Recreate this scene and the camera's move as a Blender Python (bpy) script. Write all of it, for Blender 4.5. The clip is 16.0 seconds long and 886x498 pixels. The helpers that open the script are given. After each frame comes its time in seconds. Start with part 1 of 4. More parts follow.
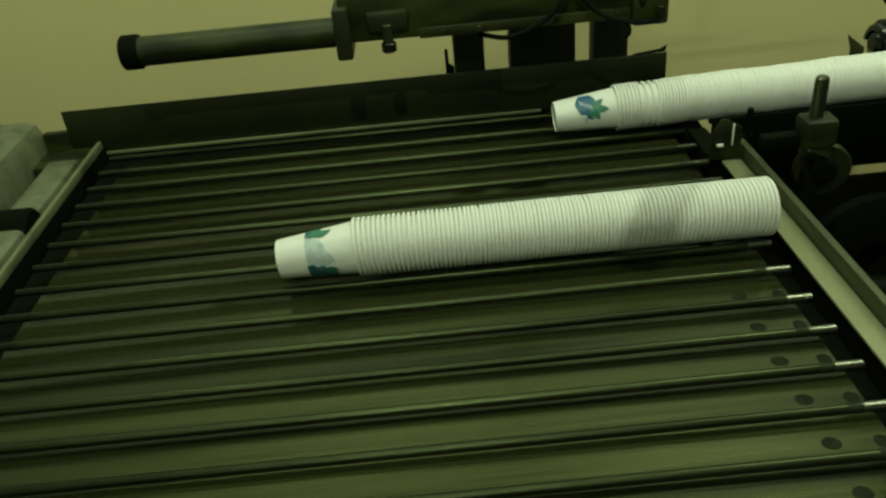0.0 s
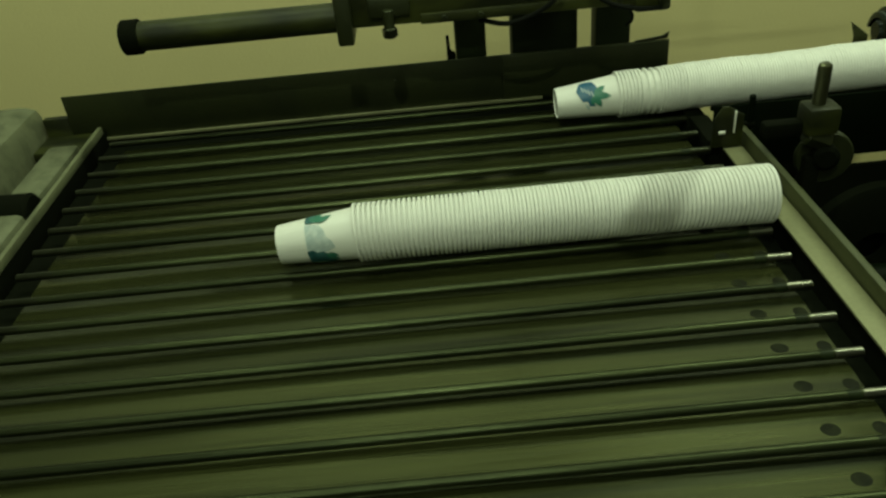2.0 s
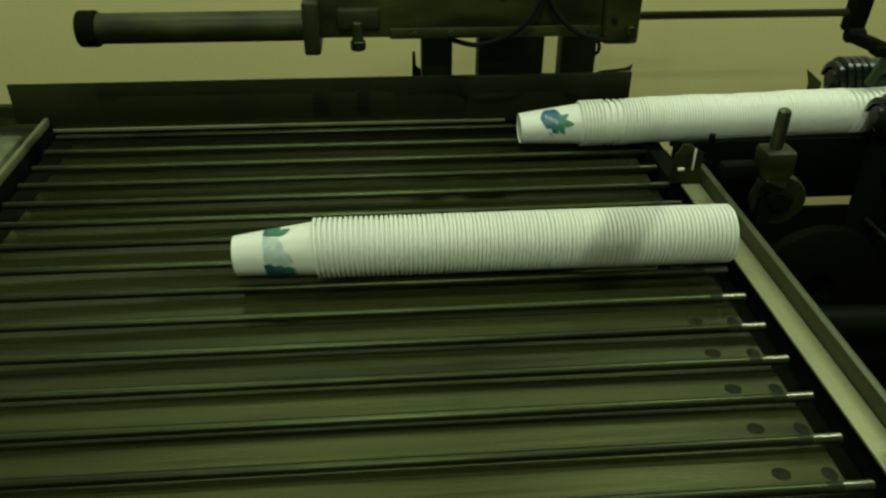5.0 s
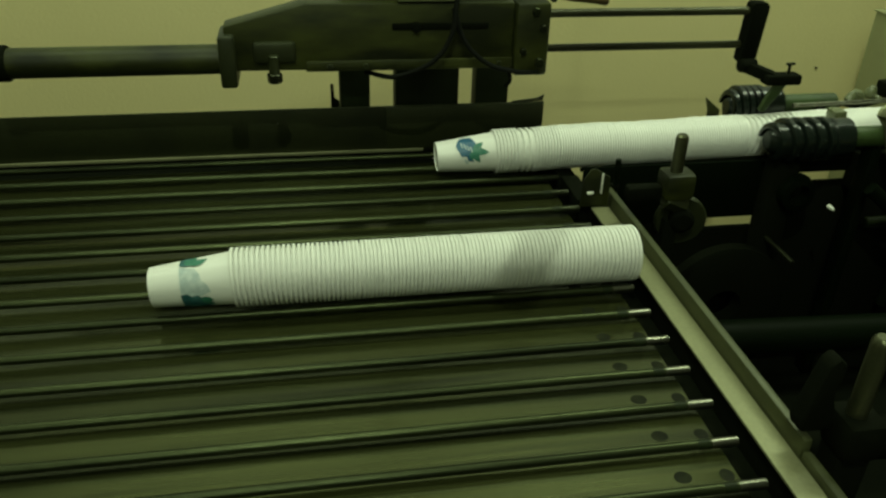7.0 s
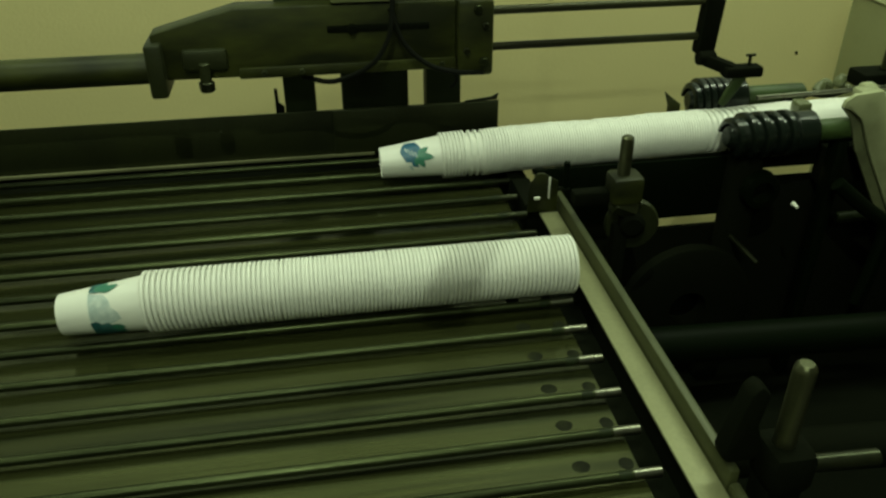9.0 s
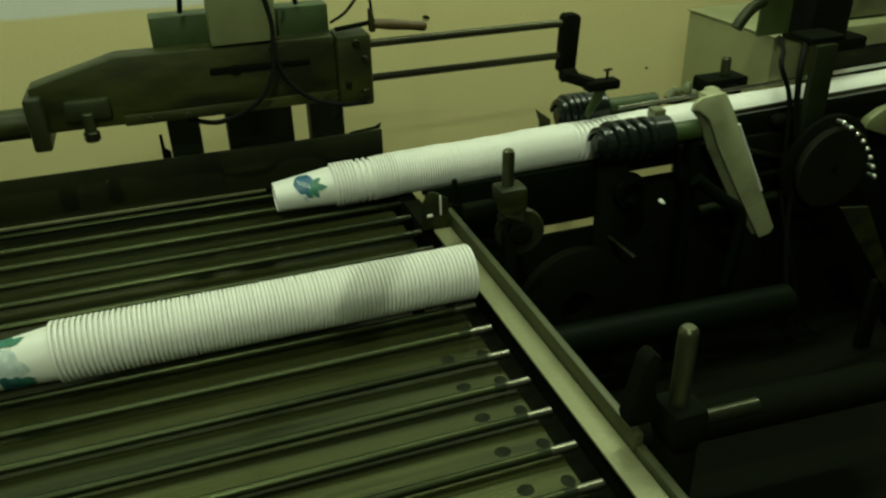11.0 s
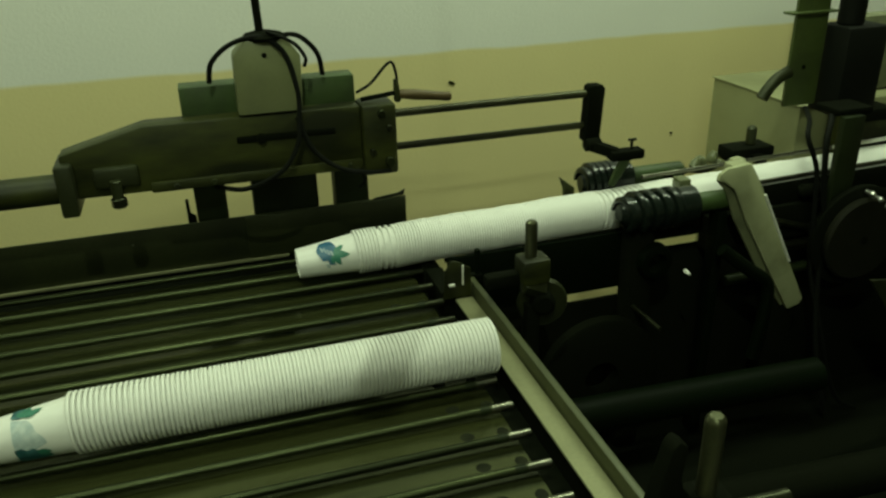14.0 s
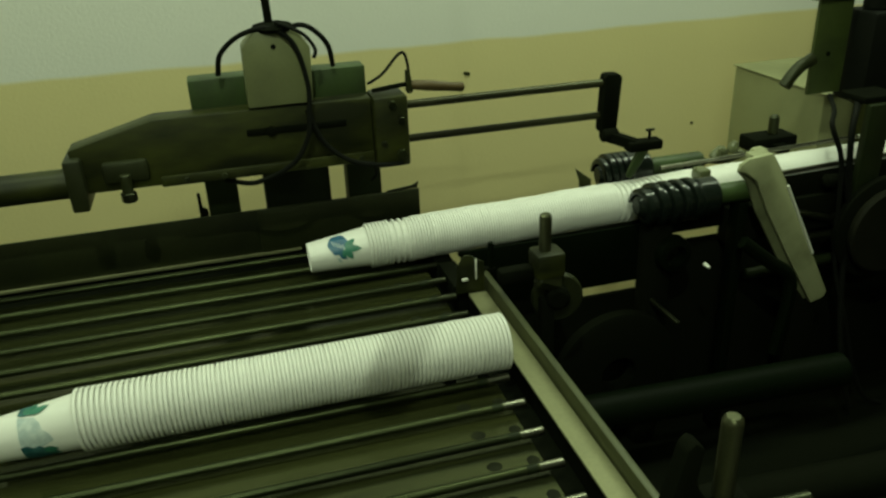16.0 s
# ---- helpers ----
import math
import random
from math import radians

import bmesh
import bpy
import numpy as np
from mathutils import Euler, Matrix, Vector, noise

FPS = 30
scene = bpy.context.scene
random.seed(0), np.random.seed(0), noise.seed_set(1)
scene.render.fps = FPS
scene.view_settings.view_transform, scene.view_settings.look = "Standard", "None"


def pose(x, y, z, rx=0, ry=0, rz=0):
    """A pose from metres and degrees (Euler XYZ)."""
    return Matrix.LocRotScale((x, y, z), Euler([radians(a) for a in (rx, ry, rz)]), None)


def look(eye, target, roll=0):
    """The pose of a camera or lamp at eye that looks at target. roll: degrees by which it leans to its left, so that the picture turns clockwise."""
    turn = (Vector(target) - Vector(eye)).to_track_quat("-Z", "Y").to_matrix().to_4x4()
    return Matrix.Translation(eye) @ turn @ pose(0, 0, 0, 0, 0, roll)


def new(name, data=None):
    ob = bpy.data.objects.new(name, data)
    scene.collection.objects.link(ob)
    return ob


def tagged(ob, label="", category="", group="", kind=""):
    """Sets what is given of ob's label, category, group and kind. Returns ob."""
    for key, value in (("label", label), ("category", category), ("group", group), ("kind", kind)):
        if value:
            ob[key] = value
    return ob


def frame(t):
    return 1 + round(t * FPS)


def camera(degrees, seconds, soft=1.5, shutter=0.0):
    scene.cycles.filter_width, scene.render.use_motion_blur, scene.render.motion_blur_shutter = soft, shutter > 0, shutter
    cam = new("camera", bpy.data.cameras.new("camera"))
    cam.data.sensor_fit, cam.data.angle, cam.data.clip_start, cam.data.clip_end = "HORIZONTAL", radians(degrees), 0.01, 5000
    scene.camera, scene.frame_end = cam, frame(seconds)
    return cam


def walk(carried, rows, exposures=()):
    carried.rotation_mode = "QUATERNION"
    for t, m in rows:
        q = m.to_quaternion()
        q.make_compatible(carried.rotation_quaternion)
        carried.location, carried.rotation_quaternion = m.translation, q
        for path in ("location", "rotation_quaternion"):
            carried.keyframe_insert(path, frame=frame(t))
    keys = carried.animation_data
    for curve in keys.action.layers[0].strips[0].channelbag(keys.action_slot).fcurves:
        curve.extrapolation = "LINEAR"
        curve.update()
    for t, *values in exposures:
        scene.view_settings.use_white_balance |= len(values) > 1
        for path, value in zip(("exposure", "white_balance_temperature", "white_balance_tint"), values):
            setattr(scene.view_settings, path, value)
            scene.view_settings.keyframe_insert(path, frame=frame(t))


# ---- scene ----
cam = camera(58.0, 16.0, soft=2.4)
PATH = [
    (0, (-0.38, -0.72, 0.517), (-0.381, 0.975, -0.544), -5.7),
    (0.5, (-0.385, -0.724, 0.519), (-0.385, 0.974, -0.538), -5.5),
    (1, (-0.383, -0.729, 0.519), (-0.402, 0.968, -0.539), -5.8),
    (1.5, (-0.382, -0.725, 0.516), (-0.4, 0.958, -0.563), -5.6),
    (2, (-0.379, -0.721, 0.513), (-0.386, 0.96, -0.57), -5.6),
    (2.5, (-0.379, -0.713, 0.508), (-0.332, 0.96, -0.587), -3.9),
    (3, (-0.401, -0.705, 0.502), (-0.276, 0.961, -0.597), -1.7),
    (3.2, (-0.405, -0.701, 0.5), (-0.278, 0.957, -0.612), -1.8),
    (5.3, (-0.4, -0.703, 0.526), (-0.237, 0.995, -0.519), 1.2),
    (5.5, (-0.399, -0.71, 0.53), (-0.21, 1.005, -0.48), 1.5),
    (6, (-0.403, -0.725, 0.537), (-0.142, 1.011, -0.42), 2.9),
    (6.5, (-0.395, -0.732, 0.527), (-0.126, 1.006, -0.425), 2.2),
    (7, (-0.384, -0.729, 0.527), (-0.073, 0.975, -0.473), 1.8),
    (7.5, (-0.379, -0.725, 0.527), (-0.07, 0.976, -0.479), 1.7),
    (8, (-0.349, -0.721, 0.527), (-0.093, 0.986, -0.484), -0.7),
    (8.5, (-0.297, -0.709, 0.533), (0.007, 0.992, -0.474), -1.1),
    (9, (-0.274, -0.69, 0.536), (-0.002, 1.001, -0.495), -0.2),
    (9.5, (-0.258, -0.696, 0.53), (0.005, 1.02, -0.464), 0.1),
    (10, (-0.295, -0.726, 0.531), (0.1, 0.982, -0.431), -1.3),
    (10.2, (-0.305, -0.731, 0.525), (0.162, 0.954, -0.446), -2.3),
    (12.3, (-0.309, -0.742, 0.563), (0.31, 0.966, -0.275), -1.2),
    (12.5, (-0.306, -0.731, 0.554), (0.291, 0.997, -0.259), -1.4),
    (13, (-0.308, -0.739, 0.562), (0.271, 0.989, -0.261), -1.1),
    (13.5, (-0.307, -0.729, 0.559), (0.228, 1.01, -0.271), -1.3),
    (14, (-0.3, -0.723, 0.557), (0.228, 1.017, -0.277), -1.4),
    (14.5, (-0.296, -0.721, 0.554), (0.243, 1.006, -0.3), -1.4),
    (15, (-0.293, -0.721, 0.555), (0.228, 1.012, -0.295), -1.5),
    (15.5, (-0.289, -0.718, 0.555), (0.206, 1.021, -0.298), -2.0),
    (16, (-0.282, -0.708, 0.551), (0.191, 1.038, -0.3), -2.3),
]
walk(cam, [(t, look(eye, target, roll)) for t, eye, target, roll in PATH])

# ---------------------------------------------------------------- light
scene.view_settings.exposure = 0.0
world = bpy.data.worlds.new("world")
world.use_nodes = True
world.node_tree.nodes["Background"].inputs["Color"].default_value = (0.9, 1.0, 0.7, 1)
world.node_tree.nodes["Background"].inputs["Strength"].default_value = 0.02
scene.world = world

LIGHT_TINT = (0.825, 1.0, 0.66)


def lamp(name, kind, energy, m, **settings):
    data = bpy.data.lights.new(name, kind)
    data.energy, data.color = energy, LIGHT_TINT
    for key, value in settings.items():
        if key == "size":
            data.shape, data.size = "RECTANGLE", value[0]
            data.size_y = value[1]
        if key == "radius":
            data.shadow_soft_size = value
    ob = new(name, data)
    ob.matrix_world = m
    return ob


# all unseen: a bare bulb above the camera, two added tubes over the table near the wall, an added fill tube behind
BULB = (-0.45, -0.93, 1.72)
TUBES = ((-0.75, 0.42, 1.84), (0.95, 0.46, 1.84), (-1.0, -2.70, 2.25))
lamp("bulb_light", "POINT", 38, pose(*BULB), radius=0.012)
for at, watts in zip(TUBES, (10.5, 19.5, 26.0)):
    lamp("added_tube_light", "AREA", watts, pose(*at), size=(1.25, 0.10))

# ---------------------------------------------------------------- materials


def node_mat(name, color, rough=0.5, metal=0.0, vary=0.15, scale=30.0, grain=400.0, bump=0.1, dirt=None, dirt_amount=0.4, stretch=(1, 1, 1), spec=0.5, wave=0.0, cover=(0.45, 0.72)):
    """Paint or metal with blotches at two scales, dirt and painted streaks, and fine relief, in metres of the thing's
    own space.
    """
    m = bpy.data.materials.new(name)
    m.use_nodes = True
    nt = m.node_tree
    n, lk = nt.nodes, nt.links
    b = n["Principled BSDF"]
    b.inputs["Metallic"].default_value = metal
    b.inputs["Specular IOR Level"].default_value = spec
    co = n.new("ShaderNodeTexCoord")
    mp = n.new("ShaderNodeMapping")
    mp.inputs["Scale"].default_value = stretch
    info = n.new("ShaderNodeObjectInfo")
    shift = n.new("ShaderNodeVectorMath")
    shift.operation = "ADD"
    mul = n.new("ShaderNodeMath")
    mul.operation = "MULTIPLY"
    mul.inputs[1].default_value = 37.0
    lk.new(info.outputs["Random"], mul.inputs[0])
    lk.new(co.outputs["Object"], shift.inputs[0])
    lk.new(mul.outputs[0], shift.inputs[1])
    lk.new(shift.outputs[0], mp.inputs["Vector"])
    big = n.new("ShaderNodeTexNoise")
    big.inputs["Scale"].default_value, big.inputs["Detail"].default_value = scale, 5
    fine = n.new("ShaderNodeTexNoise")
    fine.inputs["Scale"].default_value, fine.inputs["Detail"].default_value = grain, 3
    lk.new(mp.outputs[0], big.inputs["Vector"])
    lk.new(mp.outputs[0], fine.inputs["Vector"])
    dark = tuple(c * (1 - vary) for c in color)
    light = tuple(min(1, c * (1 + vary)) for c in color)
    mix = n.new("ShaderNodeMix")
    mix.data_type = "RGBA"
    mix.inputs[6].default_value, mix.inputs[7].default_value = (*dark, 1), (*light, 1)
    lk.new(fine.outputs["Fac"], mix.inputs[0])
    last = mix.outputs[2]
    if dirt:
        ramp = n.new("ShaderNodeValToRGB")
        ramp.color_ramp.elements[0].position, ramp.color_ramp.elements[1].position = cover
        lk.new(big.outputs["Fac"], ramp.inputs[0])
        amount = n.new("ShaderNodeMath")
        amount.operation = "MULTIPLY"
        amount.inputs[1].default_value = dirt_amount
        lk.new(ramp.outputs[0], amount.inputs[0])
        mix2 = n.new("ShaderNodeMix")
        mix2.data_type = "RGBA"
        lk.new(amount.outputs[0], mix2.inputs[0])
        lk.new(last, mix2.inputs[6])
        mix2.inputs[7].default_value = (*dirt, 1)
        last = mix2.outputs[2]
    lk.new(last, b.inputs["Base Color"])
    rr = n.new("ShaderNodeMapRange")
    rr.inputs["To Min"].default_value, rr.inputs["To Max"].default_value = max(0.03, rough - 0.10), min(1, rough + 0.12)
    lk.new(big.outputs["Fac"], rr.inputs["Value"])
    lk.new(rr.outputs[0], b.inputs["Roughness"])
    if bump:
        bp = n.new("ShaderNodeBump")
        bp.inputs["Strength"].default_value, bp.inputs["Distance"].default_value = bump, 0.001
        lk.new(fine.outputs["Fac"], bp.inputs["Height"])
        lk.new(bp.outputs[0], b.inputs["Normal"])
        if wave:
            sw = n.new("ShaderNodeBump")
            sw.inputs["Strength"].default_value, sw.inputs["Distance"].default_value = wave, 0.01
            lk.new(big.outputs["Fac"], sw.inputs["Height"])
            lk.new(sw.outputs[0], bp.inputs["Normal"])
    return m


M_CUP = node_mat("cup_paper", (0.775, 0.775, 0.735), 0.36, vary=0.03, scale=25, grain=900, bump=0.04, spec=0.45)
M_BLUE = node_mat("blue_print", (0.018, 0.100, 0.190), 0.4, vary=0.4, scale=60, grain=260, bump=0.0, dirt=(0.10, 0.26, 0.36), dirt_amount=0.2)
M_TEAL = node_mat("teal_print", (0.016, 0.090, 0.100), 0.4, vary=0.5, scale=110, grain=260, bump=0.0, dirt=(0.12, 0.30, 0.31), dirt_amount=0.45)
M_LEAF = node_mat("green_print", (0.024, 0.16, 0.105), 0.4, vary=0.4, scale=60, grain=260, bump=0.0, dirt=(0.10, 0.28, 0.22), dirt_amount=0.4)
M_PALE = node_mat("pale_print", (0.43, 0.51, 0.52), 0.4, vary=0.2, scale=90, grain=300, bump=0.0, dirt=(0.70, 0.73, 0.70), dirt_amount=0.8)
M_ROD = node_mat("rod_steel", (0.054, 0.064, 0.029), 0.38, 0.85, 0.3, 20, 300, 0.03, (0.018, 0.022, 0.010), 0.92, (0.12, 1, 1), spec=0.32, cover=(0.38, 0.66))
M_TIP = node_mat("bright_steel", (0.21, 0.21, 0.165), 0.30, 1.0, 0.15, 30, 500, 0.03, (0.07, 0.072, 0.05), 0.6)
# dark streaks along x imitate the bed's banded reflections in the colour
M_BED = node_mat("bed_steel", (0.067, 0.074, 0.025), 0.19, 0.65, 0.35, 46, 190, 0.02, (0.012, 0.015, 0.006), 0.94, (0.03, 1, 1), spec=0.45, wave=0.10, cover=(0.42, 0.70))
M_RAIL = node_mat("rail_steel", (0.245, 0.245, 0.135), 0.45, 0.3, 0.18, 9, 240, 0.06, (0.125, 0.125, 0.068), 0.7)
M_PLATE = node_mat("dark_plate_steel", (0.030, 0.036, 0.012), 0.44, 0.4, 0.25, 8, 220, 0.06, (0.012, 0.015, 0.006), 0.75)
M_PIN = node_mat("dull_pin_steel", (0.105, 0.110, 0.062), 0.32, 0.85, 0.2, 30, 300, 0.04, (0.040, 0.043, 0.022), 0.7)
M_GREEN = node_mat("machine_green", (0.034, 0.060, 0.014), 0.5, 0.0, 0.2, 14, 200, 0.08, (0.012, 0.018, 0.006), 0.7)
M_OLIVE = node_mat("housing_paint", (0.044, 0.050, 0.010), 0.46, 0.0, 0.25, 22, 150, 0.1, (0.008, 0.010, 0.0025), 0.95, (0.35, 1, 1), cover=(0.34, 0.60), spec=0.28)
# machine green with the unlit interior's shade put into the colour
M_SHADED_GREEN = node_mat("shaded_green", (0.0018, 0.0044, 0.0010), 0.55, 0.0, 0.3, 14, 200, 0.08, (0.002, 0.0035, 0.001), 0.7, spec=0.07)
M_WORN_SHADE = node_mat("worn_and_shaded_paint", (0.15, 0.16, 0.085), 0.6, 0.0, 0.15, 22, 160, 0.2, (0.07, 0.075, 0.04), 0.8)
# near-black for iron parts, and for sheets standing in for unlit recesses
M_BLACK = node_mat("black_iron_and_shade", (0.0048, 0.0060, 0.0030), 0.8, 0.0, 0.3, 20, 200, 0.1, (0.006, 0.007, 0.004), 0.4, spec=0.04)
M_SPOT = node_mat("dark_spot_coat", (0.0085, 0.0100, 0.0042), 0.55, 0.0, 0.5, 90, 300, 0.05, (0.022, 0.025, 0.010), 0.8, spec=0.08)
M_UPSTAND = node_mat("upstand_steel", (0.058, 0.064, 0.024), 0.48, 0.2, 0.2, 12, 220, 0.08, (0.025, 0.028, 0.011), 0.75)
# diffuse near-white: the highlights of metal edges are put into the colour
M_GLINT = node_mat("glint_white", (0.86, 0.86, 0.78), 0.35, 0.25, 0.03, 30, 300, 0.0)
M_RUBBER = node_mat("black_rubber", (0.0055, 0.0065, 0.0045), 0.65, 0.0, 0.2, 30, 300, 0.05, spec=0.1)
M_SCREW = node_mat("black_plastic", (0.007, 0.011, 0.008), 0.22, 0.0, 0.2, 30, 300, 0.02, spec=0.4)
M_GREY = node_mat("grey_paint", (0.175, 0.188, 0.088), 0.5, 0.0, 0.08, 10, 200, 0.05, (0.075, 0.08, 0.045), 0.6)
M_SHEET = node_mat("column_green", (0.060, 0.084, 0.020), 0.5, 0.0, 0.2, 14, 200, 0.08, (0.022, 0.030, 0.010), 0.6)
M_DEEP = node_mat("deep_green_paint", (0.013, 0.019, 0.006), 0.5, 0.0, 0.2, 14, 200, 0.08, (0.006, 0.008, 0.003), 0.7, spec=0.15)
M_POLISH = node_mat("polished_steel", (0.93, 0.93, 0.88), 0.40, 1.0, 0.03, 30, 300, 0.0)
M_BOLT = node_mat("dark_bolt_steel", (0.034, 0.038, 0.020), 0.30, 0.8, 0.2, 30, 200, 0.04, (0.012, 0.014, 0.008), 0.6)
M_CABINET = node_mat("cabinet_paint", (0.235, 0.240, 0.120), 0.5, 0.0, 0.08, 8, 200, 0.05, (0.140, 0.145, 0.068), 0.6)
M_WOOD = node_mat("handle_wood", (0.085, 0.055, 0.016), 0.55, 0.0, 0.3, 40, 180, 0.2, (0.03, 0.02, 0.008), 0.7, (0.2, 1, 1))
M_BELT = node_mat("arm_paint", (0.37, 0.385, 0.225), 0.45, 0.0, 0.10, 18, 600, 0.12, (0.20, 0.21, 0.115), 0.8)
M_CLEAR = node_mat("clear_plastic", (0.115, 0.128, 0.062), 0.28, 0.0, 0.4, 60, 200, 0.1)
M_DISC = node_mat("disc_iron", (0.0085, 0.0090, 0.0048), 0.6, 0.0, 0.4, 24, 200, 0.1, (0.014, 0.014, 0.008), 0.5, spec=0.12)
M_FLOOR = node_mat("floor_concrete", (0.12, 0.12, 0.10), 0.7, 0.0, 0.2, 2, 60, 0.3, (0.05, 0.05, 0.04), 0.6)
M_CEIL = node_mat("grey_roof", (0.40, 0.40, 0.36), 0.8, 0.0, 0.1, 1.5, 60, 0.2)
M_WHITE = node_mat("white_plaster", (0.70, 0.70, 0.66), 0.8, 0.0, 0.05, 1.5, 60, 0.2)


def wall_material(line):
    """Ochre emulsion up to the line, off-white above it, with a slightly uneven edge, stains and roller texture."""
    m = bpy.data.materials.new("two_tone_wall")
    m.use_nodes = True
    n, lk = m.node_tree.nodes, m.node_tree.links
    b = n["Principled BSDF"]
    b.inputs["Roughness"].default_value = 0.6
    geo = n.new("ShaderNodeNewGeometry")
    xyz = n.new("ShaderNodeSeparateXYZ")
    lk.new(geo.outputs["Position"], xyz.inputs[0])
    wob = n.new("ShaderNodeTexNoise")
    wob.inputs["Scale"].default_value = 6
    lk.new(geo.outputs["Position"], wob.inputs["Vector"])
    add = n.new("ShaderNodeMath")
    add.operation = "MULTIPLY_ADD"
    add.inputs[1].default_value = 0.012
    lk.new(wob.outputs["Fac"], add.inputs[0])
    lk.new(xyz.outputs["Z"], add.inputs[2])
    edge = n.new("ShaderNodeMapRange")
    edge.inputs["From Min"].default_value, edge.inputs["From Max"].default_value = line + 0.002, line + 0.010
    lk.new(add.outputs[0], edge.inputs["Value"])
    stain = n.new("ShaderNodeTexNoise")
    stain.inputs["Scale"].default_value, stain.inputs["Detail"].default_value = 2.2, 6
    lk.new(geo.outputs["Position"], stain.inputs["Vector"])
    low = n.new("ShaderNodeMix")
    low.data_type = "RGBA"
    low.inputs[6].default_value, low.inputs[7].default_value = (0.68, 0.60, 0.30, 1), (0.77, 0.68, 0.35, 1)
    lk.new(stain.outputs["Fac"], low.inputs[0])
    high = n.new("ShaderNodeMix")
    high.data_type = "RGBA"
    high.inputs[6].default_value, high.inputs[7].default_value = (0.74, 0.74, 0.69, 1), (0.83, 0.83, 0.77, 1)
    lk.new(stain.outputs["Fac"], high.inputs[0])
    mix = n.new("ShaderNodeMix")
    mix.data_type = "RGBA"
    lk.new(edge.outputs[0], mix.inputs[0])
    lk.new(low.outputs[2], mix.inputs[6])
    lk.new(high.outputs[2], mix.inputs[7])
    lk.new(mix.outputs[2], b.inputs["Base Color"])
    roller = n.new("ShaderNodeTexNoise")
    roller.inputs["Scale"].default_value, roller.inputs["Detail"].default_value = 140, 4
    lk.new(geo.outputs["Position"], roller.inputs["Vector"])
    bp = n.new("ShaderNodeBump")
    bp.inputs["Strength"].default_value, bp.inputs["Distance"].default_value = 0.25, 0.002
    lk.new(roller.outputs["Fac"], bp.inputs["Height"])
    lk.new(bp.outputs[0], b.inputs["Normal"])
    return m


M_WALL = wall_material(0.213)

# ---------------------------------------------------------------- shapes


def finish(bm, mat, name):
    me = bpy.data.meshes.new(name)
    bmesh.ops.recalc_face_normals(bm, faces=bm.faces)
    bm.to_mesh(me)
    bm.free()
    me.materials.append(mat)
    for p in me.polygons:
        p.use_smooth = True
    me.set_sharp_from_angle(angle=radians(35))
    return me


def part(name, bm, mat, parent=None, label=""):
    ob = new(name, finish(bm, mat, name))
    if parent:
        ob.parent = parent
    return tagged(ob, label)


# the plan to which a thing's points are drawn
PLAN = Matrix.Identity(4)


def thing(name, label, category, at=(0, 0, 0), group="", kind=""):
    ob = new(name)
    ob.location = PLAN @ Vector(at)
    ob.empty_display_size = 0.02
    return tagged(ob, label, category, group, kind)


def add_box(bm, lo, hi, bevel=0.0015, m=None):
    """A box between two corners with rounded edges; m turns it."""
    c = [(a + b) / 2 for a, b in zip(lo, hi)]
    s = [abs(b - a) for a, b in zip(lo, hi)]
    got = bmesh.ops.create_cube(bm, size=1.0, matrix=Matrix.LocRotScale(c, None, s))
    vs = got["verts"]
    if bevel:
        es = list({e for v in vs for e in v.link_edges})
        out = bmesh.ops.bevel(bm, geom=es, offset=min(bevel, min(s) * 0.4), segments=2, affect="EDGES", profile=0.5)
        vs = list({v for f in out["faces"] for v in f.verts} | {v for v in vs if v.is_valid})
    if m:
        bmesh.ops.transform(bm, matrix=m, verts=vs)
    return bm


def box(lo, hi, bevel=0.0015, m=None):
    return add_box(bmesh.new(), lo, hi, bevel, m)


def add_lathe(bm, profile, segs=24, m=None, closed=False):
    """Turns (along, radius) pairs round the x axis; ends are capped unless the outline is closed."""
    rings = []
    for a, r in profile:
        rings.append([bm.verts.new((a, r * math.cos(2 * math.pi * i / segs), r * math.sin(2 * math.pi * i / segs))) for i in range(segs)])
    pairs = list(zip(rings, rings[1:])) + ([(rings[-1], rings[0])] if closed else [])
    for p, q in pairs:
        for i in range(segs):
            j = (i + 1) % segs
            bm.faces.new((p[i], p[j], q[j], q[i]))
    if not closed:
        bm.faces.new(rings[0])
        bm.faces.new(rings[-1])
    if m:
        bmesh.ops.transform(bm, matrix=m, verts=[v for r in rings for v in r])
    return bm


def lathe(profile, segs=24, m=None, closed=False):
    return add_lathe(bmesh.new(), profile, segs, m, closed)


def along(a, b):
    """The pose that lays the x axis from a to b."""
    d = Vector(b) - Vector(a)
    return Matrix.Translation(a) @ d.to_track_quat("X", "Z").to_matrix().to_4x4()


def add_bar(bm, a, b, r, segs=16, chamfer=0.0):
    length = (Vector(b) - Vector(a)).length
    c = chamfer or min(r * 0.2, length * 0.1)
    return add_lathe(bm, [(0, r - c), (c, r), (length - c, r), (length, r - c)], segs, along(a, b))


def bar(a, b, r, segs=16, chamfer=0.0):
    return add_bar(bmesh.new(), a, b, r, segs, chamfer)


